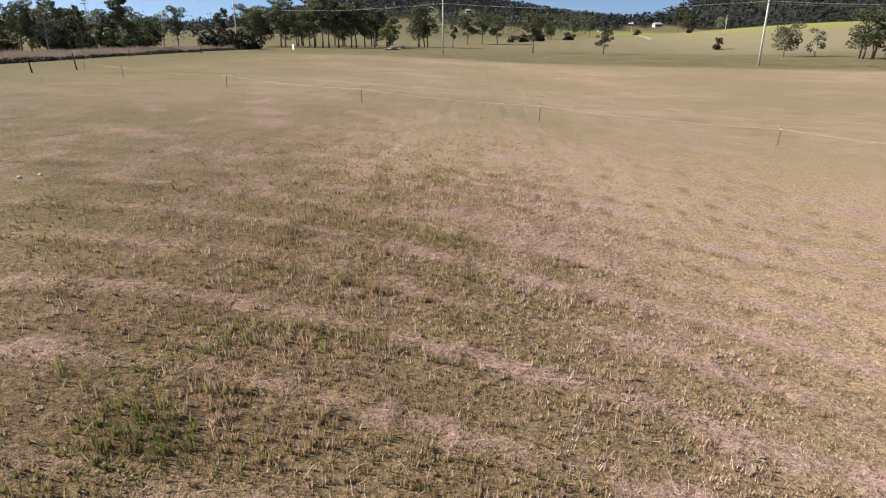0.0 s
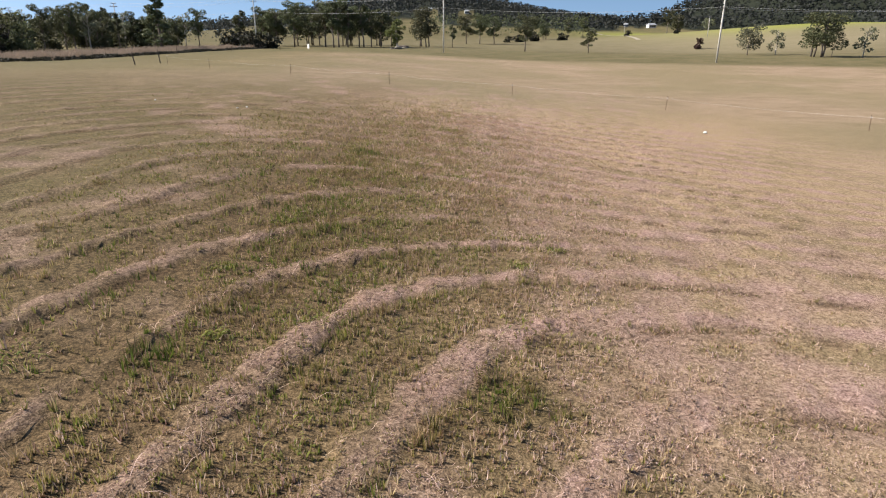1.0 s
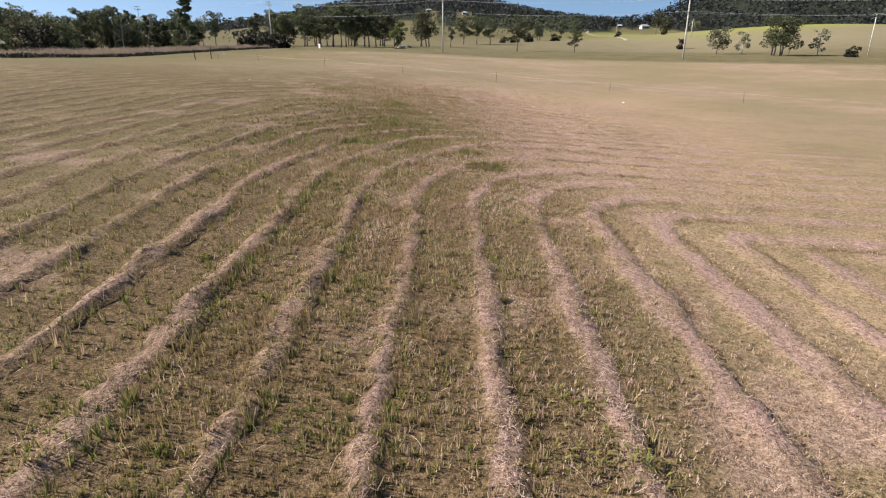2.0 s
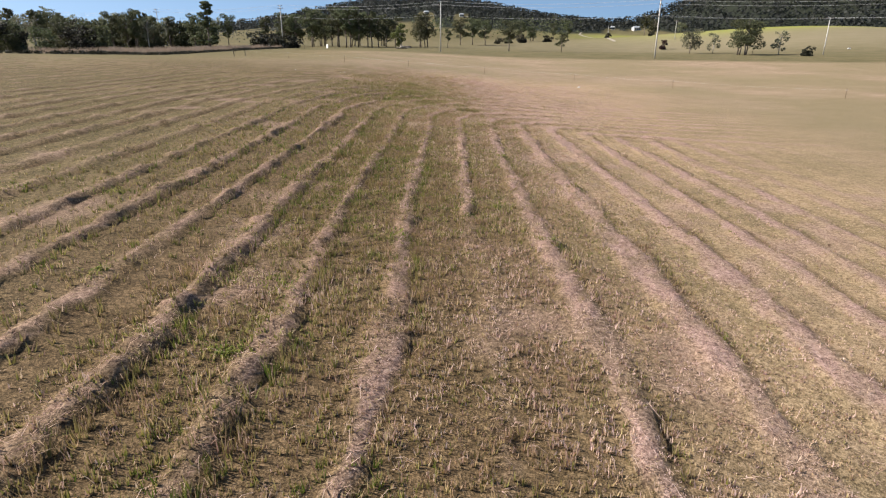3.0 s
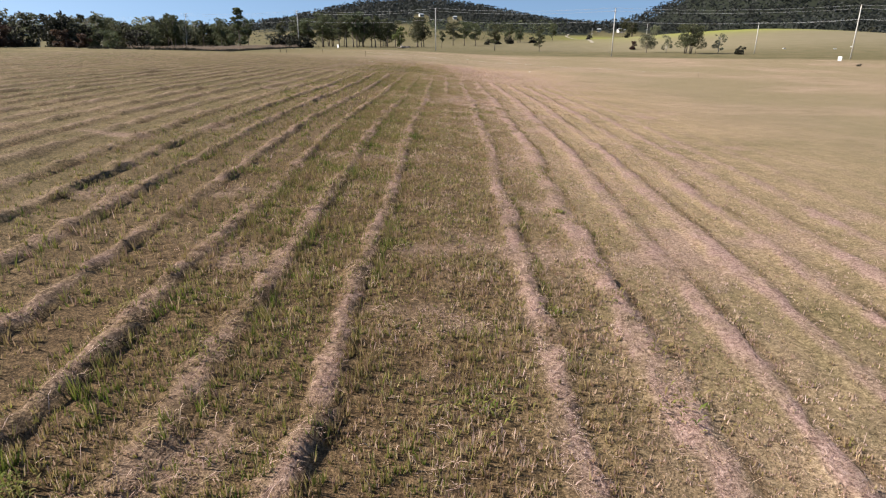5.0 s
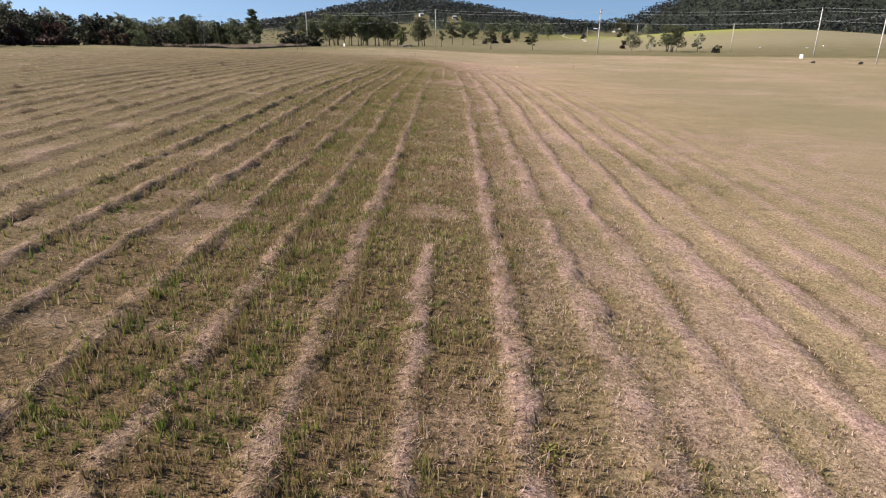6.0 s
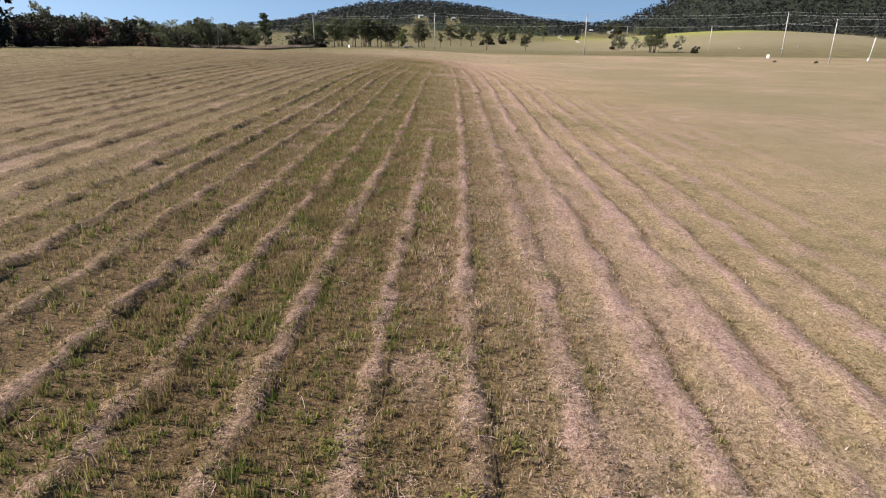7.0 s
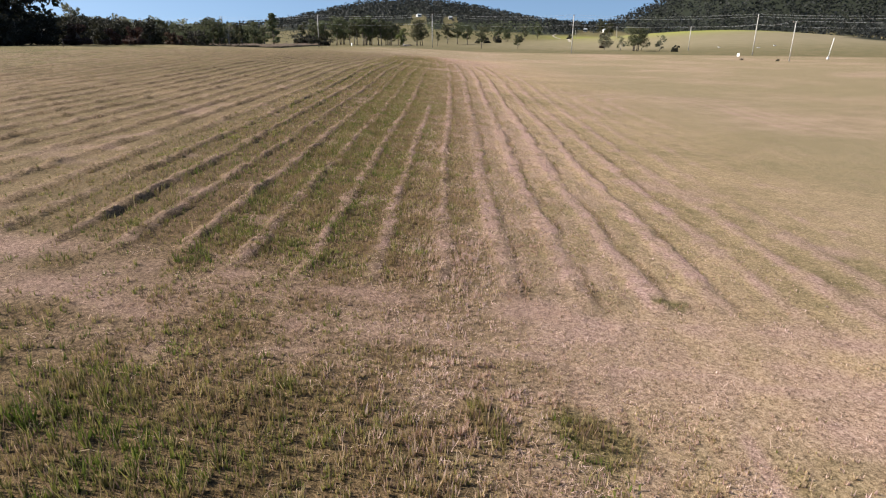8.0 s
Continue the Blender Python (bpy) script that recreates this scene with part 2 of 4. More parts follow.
def rows_at(x, y):
    """Distance to the nearest windrow, its number, and how strong it is there."""
    wx = x + 0.14 * (fbm(x / 5, y / 6) - 0.5) + wander(x, y) * (1 - smooth(-19.5, -15, y))
    wy = y + 0.5 * (fbm(x / 7 + 40, y / 7) - 0.5)
    up = np.maximum(wy + 19.3, 0)
    across = np.maximum(0.864 * up + 0.114 * (wx - 13.1) * smooth(6.5, 12.5, up) + 0.40 * (wx - 1.1) * smooth(14.6, 22.6, up), 0)
    left = np.maximum(7.28 - wx, 0)
    bend = (left ** 2.7 + across ** 2.7 + 1e-9) ** (1 / 2.7) - 0.46
    r = np.where(up <= 0, 7 - wx, np.where(wx > 7.28, across - 0.46, bend) + 0.18 * (1 - smooth(0, 2, up)))
    k = (r - 0.39) / SPACING
    number = np.round(k)
    d = (k - number) * SPACING
    run = np.where(wy < -18, y, (x + y))
    s = 0.54 + 0.06 * smooth(-3, -7, x) + 0.6 * vnoise(number * 5.3 + 3.5, run / 4.0) + 0.6 * (vnoise(number * 3.7 + 50.5, run / 0.9) - 0.3)
    s = s * (1 - 0.85 * smooth(-4, 9, x - 8.5 - 5 * smooth(-26, -14, y))) * (1 - 0.85 * smooth(12, 36, y)) * smooth(-117.2, -115.8, y + 0.13 * x)
    s = s * (1 - smooth(-48, -62, x))
    weak = (np.abs(number - 4) < 0.5) & (y > -84) & (y < -35)
    s = np.where(weak, s * 0.25, s)
    return d, number, np.clip(s, 0, 1)


def row_half(x, y):
    return (0.09 + 0.12 * vnoise(x / 1.3 + 9, y / 1.6)) * (1 + 0.5 * smooth(0.5, 4, x))


def field(x, y):
    """Windrow height, straw cover, lushness and wildness at a place."""
    d, number, s = rows_at(x, y)
    d = d + 0.13 * (fbm(x / 0.9 + 3, y / 0.9) - 0.5) + 0.26 * (fbm(x / 0.3 + 13, y / 0.3, 2) - 0.5)
    half = row_half(x, y)
    ragged = fbm(x / 0.28, y / 0.28)
    soft = 0.12 + 1.3 * smooth(0.48, 0.75, fbm(x / 1.1 + 77, y / 1.4))  # where the row has slumped
    ridge = smooth(1.7, 0.8, d / half) * smooth(1.0 + soft, 0.85, -d / half) * s  # banked on one side, steeper on the other
    ridge = ridge * np.clip(0.25 + 1.5 * fbm(x / 0.45 + 21, y / 0.6), 0.2, 1.25)
    h = (0.068 + 0.035 * smooth(0.5, -4, x) - 0.02 * smooth(2, 5, x)) * (1 - 0.35 * smooth(-22, -14, y)) * (1 - 0.4 * smooth(-4, 8, y)) * ridge * np.clip(1.7 * ragged, 0.4, 1.4) + 0.06 * (fbm(x / 0.4 + 5, y / 0.4) - 0.5)
    h = h - 0.03 * s * np.exp(-((d + 1.5 * half) / 0.08) ** 2)
    clod = np.exp(-((d + 0.1) / 0.14) ** 2) * s * smooth(-5, -9, x) * (1 - smooth(-70, -30, y)) * smooth(0.55, 0.7, fbm(x / 0.45 + 60, y / 0.7))
    h = h + 0.09 * clod
    straw = np.clip(smooth(1.35, 0.8, np.abs(d) / half) * s * (0.2 + 1.5 * fbm(x / 0.5 + 8, y / 0.5)) * (0.55 + 0.45 * smooth(0.3, 0.55, fbm(x / 0.17, y / 0.17))), 0, 1) * (1 - 0.2 * smooth(1, -2, x) - 0.3 * smooth(-4, -9, x))
    head = smooth(-121.0, -119.6, y + 0.13 * x + 1.2 * (fbm(x / 1.5, y / 1.5) - 0.5)) * (1 - smooth(-117.0, -115.6, y + 0.13 * x))
    straw = np.maximum(straw, head * np.clip(1.7 * fbm(x / 1.4, y / 0.8, 4) - 0.42, 0, 0.8))
    turn = smooth(-17, -11, y) * (1 - smooth(-5, 3, y)) * smooth(0, 3, x + 2 * (fbm(x / 2 + 5, y / 2) - 0.5)) * (1 - smooth(6, 12, x))
    straw = np.maximum(straw, turn * np.clip(1.9 * fbm(x / 0.9 + 31, y / 0.6, 4) - 0.55, 0, 0.7))
    line = np.exp(-((y + 0.13 * x + 119.0 + 0.5 * (fbm(x / 2, y / 2) - 0.5)) / 0.22) ** 2) * smooth(-4, 2, x)
    straw = np.maximum(straw, 0.8 * line)
    h = h + 0.06 * line
    patch = smooth(0.60, 0.78, fbm(x / 1.9 + 70, y / 1.9 + 20, 4))
    straw = np.maximum(straw, 0.6 * patch * (1 - smooth(30, 50, y)) * (1 - smooth(12, 20, np.abs(x))))
    straw = np.maximum(straw, (0.62 - 0.37 * smooth(-86, -68, y)) * smooth(1.0, 4.0, x) * (1 - smooth(5, 10, x)) * (1 - smooth(-22, -16, y)) * np.clip(2.2 * fbm(x / 0.5 + 44, y / 1.1, 4) - 0.6, 0, 1))
    # the left-right terms partly put backlit and front-lit grass into the colour
    lush = 0.78 - 0.13 * smooth(-75, -50, y) - 0.1 * smooth(-25, -10, y) + 0.28 * smooth(0.5, -2, x) * smooth(-14, -10, y) * (1 - smooth(0, 5, y)) - 0.3 * smooth(0, 3, x) * (1 - smooth(-119, -116, y)) - 0.32 * smooth(1, 8, x) + 0.2 * smooth(-1, -9, x) - 0.35 * smooth(0, 30, y) * (1 - 0.8 * smooth(-2, -14, x))
    lush = lush - 0.45 * smooth(-4, -11, x) * (1 - smooth(-92, -60, y)) + 0.2 * smooth(-6, -14, x) * smooth(-60, -30, y)
    lush = lush + 0.05 * (1 - smooth(-121.5, -119.5, y + 0.13 * x))
    lush = lush + 0.15 * smooth(1.5, -1, x) * (1 - smooth(-95, -80, y))
    wild = np.maximum(smooth(8, 26, x), smooth(10, 36, y)) * (1 - 0.75 * smooth(-7, -35, x))
    ring = np.where(y > -72, np.hypot(x - 21, y + 72), np.abs(x - 21)) / SPACING  # an older loop of faint rows
    loop = np.exp(-((ring - np.round(ring)) / 0.26) ** 2) * smooth(1.5, 3, ring) * (1 - smooth(5, 8, ring)) * smooth(-98, -80, y)
    straw = np.maximum(straw, 0.7 * loop * np.clip(1.6 * fbm(x / 1.5, y / 1.5) - 0.2, 0, 1))
    green = tufted(x, y)
    rut = np.exp(-((x - 5.8 - 0.1 * (y + 121)) / 0.16) ** 2) * (1 - smooth(-121.4, -120.6, y))
    straw = np.maximum(straw * (1 - 0.9 * green), 0.85 * rut)
    lush = lush + 0.6 * green
    return h, straw, np.clip(lush, 0, 1), wild


GREEN_SPOTS = [(-3.56, -116.2, 0.55), (3.6, -121.5, 0.7), (2.2, -121.2, 0.4), (1.2, -12.3, 0.7), (0.9, -9.9, 0.6), (-4.0, -9.3, 0.6), (-3.1, 5.0, 0.6), (6.4, -116.8, 0.3), (1.2, -48.5, 0.25), (-1.7, -98.4, 0.5), (0.7, -96.0, 0.4), (-3.6, -121.6, 0.5), (-0.45, -56.3, 0.35)]


def tufted(x, y):
    """Patches of lush green regrowth."""
    wx, wy = x + 0.7 * (fbm(x / 0.5, y / 0.5) - 0.5), y + 0.7 * (fbm(x / 0.5 + 9, y / 0.5) - 0.5)
    total = 0 * x
    for cx, cy, r in GREEN_SPOTS:
        total = np.maximum(total, smooth(1.3, 0.6, np.sqrt((wx - cx) ** 2 + (wy - cy) ** 2) / r))
    return total


def standing(x, y):
    """Where a strip of uncut green grass was left along the inner side of a windrow; its dark tone also stands in for
    the row's edge shadow.
    """
    d, number, s = rows_at(x, y)
    return np.exp(-((d + 1.3 * row_half(x, y) + 0.08) / 0.09) ** 2) * np.clip(1.4 * s, 0, 1) * np.clip(3.0 * fbm(x / 1.2 + 91, y / 1.2) - 0.8, 0, 1) * (1 - smooth(-48, -60, x)) * (1 - smooth(14, 30, y)) * (1 - smooth(8, 13, x))


# ---- ground ----
def graded(lo, hi, step, far_lo, far_hi, grow):
    mid = np.arange(lo, hi + step / 2, step)
    def out(start, end):
        v, s, got = start, step, []
        while abs(v - start) < abs(end - start):
            s = min(s * grow, 60)
            v += math.copysign(s, end - start)
            got.append(v)
        return got
    return np.array(out(lo, far_lo)[::-1] + list(mid) + out(hi, far_hi))


def grid_mesh(name, xs, ys, z, attrs):
    nx, ny = len(xs), len(ys)
    co = np.empty((ny, nx, 3), np.float32)
    co[..., 0], co[..., 1], co[..., 2] = xs[None, :], ys[:, None], z
    i = np.arange(ny * nx).reshape(ny, nx)
    quads = np.stack([i[:-1, :-1], i[:-1, 1:], i[1:, 1:], i[1:, :-1]], -1).reshape(-1, 4)
    return numpy_mesh(name, co.reshape(-1, 3), quads, attrs)


def numpy_mesh(name, co, faces, attrs=None, smooth_shade=True):
    me = bpy.data.meshes.new(name)
    k = faces.shape[1]
    me.vertices.add(len(co))
    me.vertices.foreach_set("co", np.ascontiguousarray(co, np.float32).ravel())
    me.loops.add(faces.size)
    me.loops.foreach_set("vertex_index", np.ascontiguousarray(faces, np.int32).ravel())
    me.polygons.add(len(faces))
    me.polygons.foreach_set("loop_start", np.arange(0, faces.size, k, dtype=np.int32))
    me.polygons.foreach_set("use_smooth", np.full(len(faces), smooth_shade))
    for key, values in (attrs or {}).items():
        me.attributes.new(key, "FLOAT", "POINT").data.foreach_set("value", np.ascontiguousarray(values, np.float32).ravel())
    me.update(calc_edges=True)
    return me


xs = np.unique(np.round(np.concatenate([graded(-48, 30, 0.4, -2600, 2600, 1.06), np.arange(-24, 14, 0.2), np.arange(-8, 8, 0.1)]), 1))
ys = graded(-134, 12, 0.27, -900, 2600, 1.055)
GX, GY = np.meshgrid(xs, ys)
h, straw, lush, wild = field(GX, GY)
near = (1 - smooth(60, 120, np.abs(GX))) * (1 - smooth(70, 120, GY))
beyond = smooth(-3, 3, GY - (107 - 0.29 * GX) + 4 * (fbm(GX / 15, GY / 15) - 0.5))
pasture = np.maximum(1.0 * beyond, smooth(80, 200, np.abs(GX)) * 0.6)
pasture = np.maximum(pasture, 0.85 * (1 - smooth(-6, 14, GX + 40)) * smooth(5, 45, GY))
meadow = np.exp(-((GX - 178) / 42) ** 2 / 2 - ((GY - 276) / 20) ** 2 / 2) + 0.9 * np.exp(-((GX - 125) / 26) ** 2 / 2 - ((GY - 400) / 70) ** 2 / 2)
Z = terrain(GX, GY) + h * near
# soil under dense stubble, darkened also for the shade between its blades
thatch_shade = (0.9 - 0.12 * smooth(-75, -50, GY) - 0.2 * smooth(-25, -10, GY) * smooth(-3, 0, GX)) * (1 - 0.95 * smooth(0.5, 5.5, GX)) * (1 - smooth(8, 16, GX)) * (1 - (0.45 + 0.1 * smooth(-75, -50, GY)) * smooth(-4, -10, GX)) * (1 - smooth(-30, -45, GX)) * (0.85 + 0.15 * smooth(-121, -119, GY)) * (1 - (1 - 0.8 * smooth(-1, -8, GX)) * smooth(10, 22, GY)) * (1 - smooth(25, 45, GY)) * (1 - 0.75 * np.clip(straw, 0, 1))
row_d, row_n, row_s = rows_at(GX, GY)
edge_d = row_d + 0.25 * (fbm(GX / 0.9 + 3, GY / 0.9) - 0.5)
# rotted hay at the rows' right edges; the ridge shadow is painted in with it
trash_shade = np.exp(-((edge_d + 0.3) / 0.13) ** 2) * row_s * smooth(0, -5, GX) * (1 - smooth(-40, -60, GX)) * np.clip(3.0 * fbm(GX / 0.6 + 60, GY / 0.8) - 0.7, 0, 1)
# ground under the uncut strip is darkened as well, as painted row-edge shade
thatch_shade = np.maximum(np.maximum(thatch_shade, trash_shade), 0.8 * standing(GX, GY))
knoll = np.exp(-((GX - 200) / 110) ** 2 / 2 - ((GY - 250) / 75) ** 2 / 2)
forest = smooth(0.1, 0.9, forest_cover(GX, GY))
ground = new("ground", grid_mesh("ground", xs, ys, Z, {"straw": straw * near, "lush": lush, "wild": wild, "pasture": np.clip(pasture, 0, 1), "meadow": np.clip(meadow, 0, 1), "forest": forest, "thatch_shade": thatch_shade, "knoll": np.clip(1.5 * knoll, 0, 1)}))
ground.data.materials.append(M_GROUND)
tagged(ground, "dry mown paddock ground with pinkish hay windrows and stubble", "ground", kind="structure")


def zat(x, y):
    return float(terrain(x, y))


# ---- grass ----
def blades(name, tufts, per, x0, x1, y0, y1, width, length, label, keep=None):
    x, y = RNG.uniform(x0, x1, tufts), RNG.uniform(y0, y1, tufts)
    if keep is not None:
        sel = keep(x, y)
        x, y = x[sel], y[sel]
    m = len(x)
    h, straw, lush, wild = field(x, y)
    green = np.clip(lush + 1.5 * (fbm(x / 1.1 + 11, y / 1.1, 4) - 0.5) + 1.2 * (fbm(x / 7, y / 7 + 8) - 0.5), 0, 1) * (1 - 0.6 * wild)
    edge = smooth(6, 13, np.abs(x - 0.9) + 0.7 * np.maximum(y - 12, 0))
    # sideways terms also paint the backlit left darker and the sunlit right paler
    tuft_tint = 0.73 - 0.47 * green + 0.12 * smooth(0, 3, x) - 0.12 * smooth(2.0, -3, x) - 0.08 * smooth(1.5, -1, x) * (1 - smooth(-95, -80, y)) + RNG.normal(0, 0.12, m)
    tuft_tint = tuft_tint + 0.6 * edge * (0.44 + 0.12 * smooth(0, 3, x) - tuft_tint)
    tuft_tall = length * RNG.uniform(0.4, 1.6, m) * (0.5 + fbm(x / 0.6, y / 0.6)) * (1 + 0.45 * (1 - smooth(-121.5, -119.8, y + 0.13 * x))) * (1 - 0.35 * straw) * (1 - 0.4 * wild) * (1 - 0.5 * smooth(1.5, 5, x)) * (1 - 0.6 * edge)
    strip = standing(x, y)
    spot = tufted(x, y)
    tuft_tint = tuft_tint - 0.3 * spot - 0.26 * strip - 0.07 * smooth(1, -2, x)
    tuft_tall = tuft_tall * (1 + 0.8 * strip + 0.6 * spot) * (1 - 0.15 * smooth(-75, -50, y)) * (1 + 0.25 * smooth(1, -2, x))
    flat = RNG.random(m) < np.clip((1 - strip) * straw * 1.15, 0, 0.93)
    i = np.repeat(np.arange(m), per)
    n = len(i)
    az = RNG.uniform(0, 2 * np.pi, n)
    lying = flat[i]
    away = np.abs(RNG.normal(0, np.where(lying, 0.05, 0.03), n))
    bx, by = x[i] + np.cos(az) * away, y[i] + np.sin(az) * away
    bz = terrain(bx, by) + h[i]
    az = az + RNG.normal(0, 0.7, n)
    tall = tuft_tall[i] * RNG.uniform(0.6, 1.2, n)
    up = np.where(lying, RNG.uniform(0.0, 0.28, n), 1.0)
    run = np.where(lying, RNG.uniform(0.5, 1.3, n), RNG.uniform(0.0, 0.5, n))
    base = np.stack([bx, by, bz - 0.01 + np.where(lying, RNG.uniform(0.0, 0.05, n), 0)], 1)
    tip = base + np.stack([np.cos(az) * run * tall, np.sin(az) * run * tall, up * tall], 1)
    turn = az + np.where(lying, np.pi / 2, RNG.uniform(0, np.pi, n))
    half = (np.where(lying, 0.42, 0.85) * width * RNG.uniform(0.6, 1.3, n) / 2)[:, None] * np.stack([np.cos(turn), np.sin(turn), np.zeros(n)], 1)
    co = np.stack([base - half, base + half, tip], 1).reshape(-1, 3)
    tint = np.where(lying, RNG.uniform(0.42, 1.0, n) - 0.2 * smooth(1.5, -2, bx), tuft_tint[i] + RNG.normal(0, 0.23, n))
    old = np.where(lying, RNG.uniform(0.0, 1.0, n) * (0.35 + 0.6 * smooth(2, -1, bx)), np.where(RNG.random(n) < 0.22 + 0.12 * smooth(1, 4, bx), RNG.uniform(0.3, 0.9, n), 0))
    shade = np.where(lying, 0.0, 0.13)  # dry tips, greener feet; the dim light at the foot is painted in too
    ob = new(name, numpy_mesh(name, co, np.arange(3 * n).reshape(-1, 3), {"tint": np.clip(np.stack([tint - shade, tint - shade, tint + 1.3 * shade], 1), 0, 1), "old": np.repeat(old, 3)}, False))
    ob.data.materials.append(M_BLADE)
    return tagged(ob, label, "grass", kind="stuff")


def fade(inner, outer):
    return lambda x, y: RNG.random(len(x)) < (1 - smooth(inner, outer, np.abs(x - 0.9) + 0.5 * np.maximum(y - 12, 0)))


blades("stubble_grass", 205000, 6, -4, 6.6, -134, 19, 0.024, 0.088, "short green and tan stubble with loose straw on the paddock", fade(4.0, 5.6))
blades("side_grass", 158000, 5, -10, 17, -134, 28, 0.027, 0.10, "green and tan stubble beside the middle windrows", lambda x, y: (np.abs(x - 0.9) + 0.5 * np.maximum(y - 12, 0) > 4.5 * RNG.uniform(0.9, 1.25, len(x))) & fade(5.0, 15.5)(x, y))
blades("outer_grass", 56000, 4, -24, 26, -134, 40, 0.04, 0.085, "sparse dry stubble towards the paddock sides", lambda x, y: (np.abs(x - 0.9) + 0.5 * np.maximum(y - 12, 0) > 8.5 * RNG.uniform(0.8, 1.3, len(x))) & fade(11, 26)(x, y) & (x < 6))


def stalks(name, n, x0, x1, y0, y1, label):
    """Long loose straws, thin bent strips lying on the stubble."""
    x, y = RNG.uniform(x0, x1, n), RNG.uniform(y0, y1, n)
    sel = RNG.random(n) < 0.25 + field(x, y)[1]
    x, y = x[sel], y[sel]
    m = len(x)
    az = RNG.uniform(0, 2 * np.pi, m)
    long = RNG.uniform(0.1, 0.32, m)
    d = np.stack([np.cos(az), np.sin(az), np.zeros(m)], 1)
    o = np.stack([-np.sin(az), np.cos(az), np.zeros(m)], 1) * 0.003
    pts = []
    for t, lift in ((-0.5, 0.02), (0.0, 0.07), (0.5, 0.03)):
        p = np.stack([x, y, np.zeros(m)], 1) + d * (long * t)[:, None]
        p[:, 2] = terrain(p[:, 0], p[:, 1]) + field(p[:, 0], p[:, 1])[0] + lift
        pts += [p - o, p + o]
    co = np.stack(pts, 1).reshape(-1, 3)
    base = 6 * np.arange(m)[:, None]
    quads = np.concatenate([base + np.array([0, 1, 3, 2]), base + np.array([2, 3, 5, 4])], 0)
    ob = new(name, numpy_mesh(name, co, quads, {"tint": np.repeat(RNG.uniform(0.6, 0.92, m), 6)}, False))
    ob.data.materials.append(M_BLADE)
    return tagged(ob, label, "straw", kind="stuff")


stalks("loose_straw", 15000, -5, 7, -134, 12, "long pale loose straws scattered over the stubble")


def weeds(name, clumps, per, label):
    """Bright green broad-leaved regrowth in small clumps."""
    cx, cy = RNG.uniform(-9, 4, clumps), RNG.uniform(-133, 12, clumps)
    size = RNG.uniform(0.08, 0.3, clumps)
    i = np.repeat(np.arange(clumps), per)
    n = len(i)
    x, y = cx[i] + RNG.normal(0, 1, n) * size[i], cy[i] + RNG.normal(0, 1, n) * size[i]
    z = terrain(x, y) + field(x, y)[0]
    az, tall = RNG.uniform(0, 2 * np.pi, n), RNG.uniform(0.05, 0.11, n)
    base = np.stack([x, y, z], 1)
    side = np.stack([-np.sin(az), np.cos(az), np.zeros(n)], 1) * 0.013
    mid = base + np.stack([np.cos(az) * 0.4 * tall, np.sin(az) * 0.4 * tall, 0.7 * tall], 1)
    tip = base + np.stack([np.cos(az) * 1.0 * tall, np.sin(az) * 1.0 * tall, 0.85 * tall], 1)
    co = np.stack([base, mid - side, tip, mid + side], 1).reshape(-1, 3)
    ob = new(name, numpy_mesh(name, co, np.arange(4 * n).reshape(-1, 4), {"tint": np.repeat(RNG.uniform(0.0, 0.26, n), 4)}, False))
    ob.data.materials.append(M_BLADE)
    return tagged(ob, label, "weeds", kind="stuff")


weeds("green_regrowth", 190, 60, "bright green regrowth in clumps among the stubble")


# ---- parts ----
def part(name, bm, mat, parent, label="", smooth_shade=False):
    me = bpy.data.meshes.new(name)
    bm.to_mesh(me)
    bm.free()
    if smooth_shade:
        me.polygons.foreach_set("use_smooth", np.full(len(me.polygons), True))
    me.materials.append(mat)
    ob = new(name, me)
    ob.parent = parent
    if label:
        tagged(ob, label)
    return ob


def thing(name, m, label, category, group=""):
    ob = new(name)
    ob.matrix_world = m
    return tagged(ob, label, category, group)


def tube(bm, points, radii, sides=8, cap=True):
    rings = []
    pts = [Vector(p) for p in points]
    for i, (p, r) in enumerate(zip(pts, radii)):
        d = (pts[min(i + 1, len(pts) - 1)] - pts[max(i - 1, 0)]).normalized()
        a = d.cross(Vector((0.31, 0.95, 0.05)) if abs(d.y) < 0.9 else Vector((1, 0, 0))).normalized()
        b = d.cross(a)
        rings.append([bm.verts.new(p + r * (math.cos(2 * math.pi * k / sides) * a + math.sin(2 * math.pi * k / sides) * b)) for k in range(sides)])
    for lo, hi in zip(rings, rings[1:]):
        for k in range(sides):
            bm.faces.new((lo[k], lo[(k + 1) % sides], hi[(k + 1) % sides], hi[k]))
    if cap:
        bm.faces.new(rings[0][::-1])
        bm.faces.new(rings[-1])


def box(bm, centre, size, bevel=0.0, turn=None):
    m = Matrix.Translation(centre) @ (turn or Matrix()) @ Matrix.Diagonal((*size, 1))
    got = bmesh.ops.create_cube(bm, size=1, matrix=m)
    if bevel:
        edges = {e for v in got["verts"] for e in v.link_edges}
        bmesh.ops.bevel(bm, geom=list(edges), offset=bevel, segments=1, affect="EDGES")


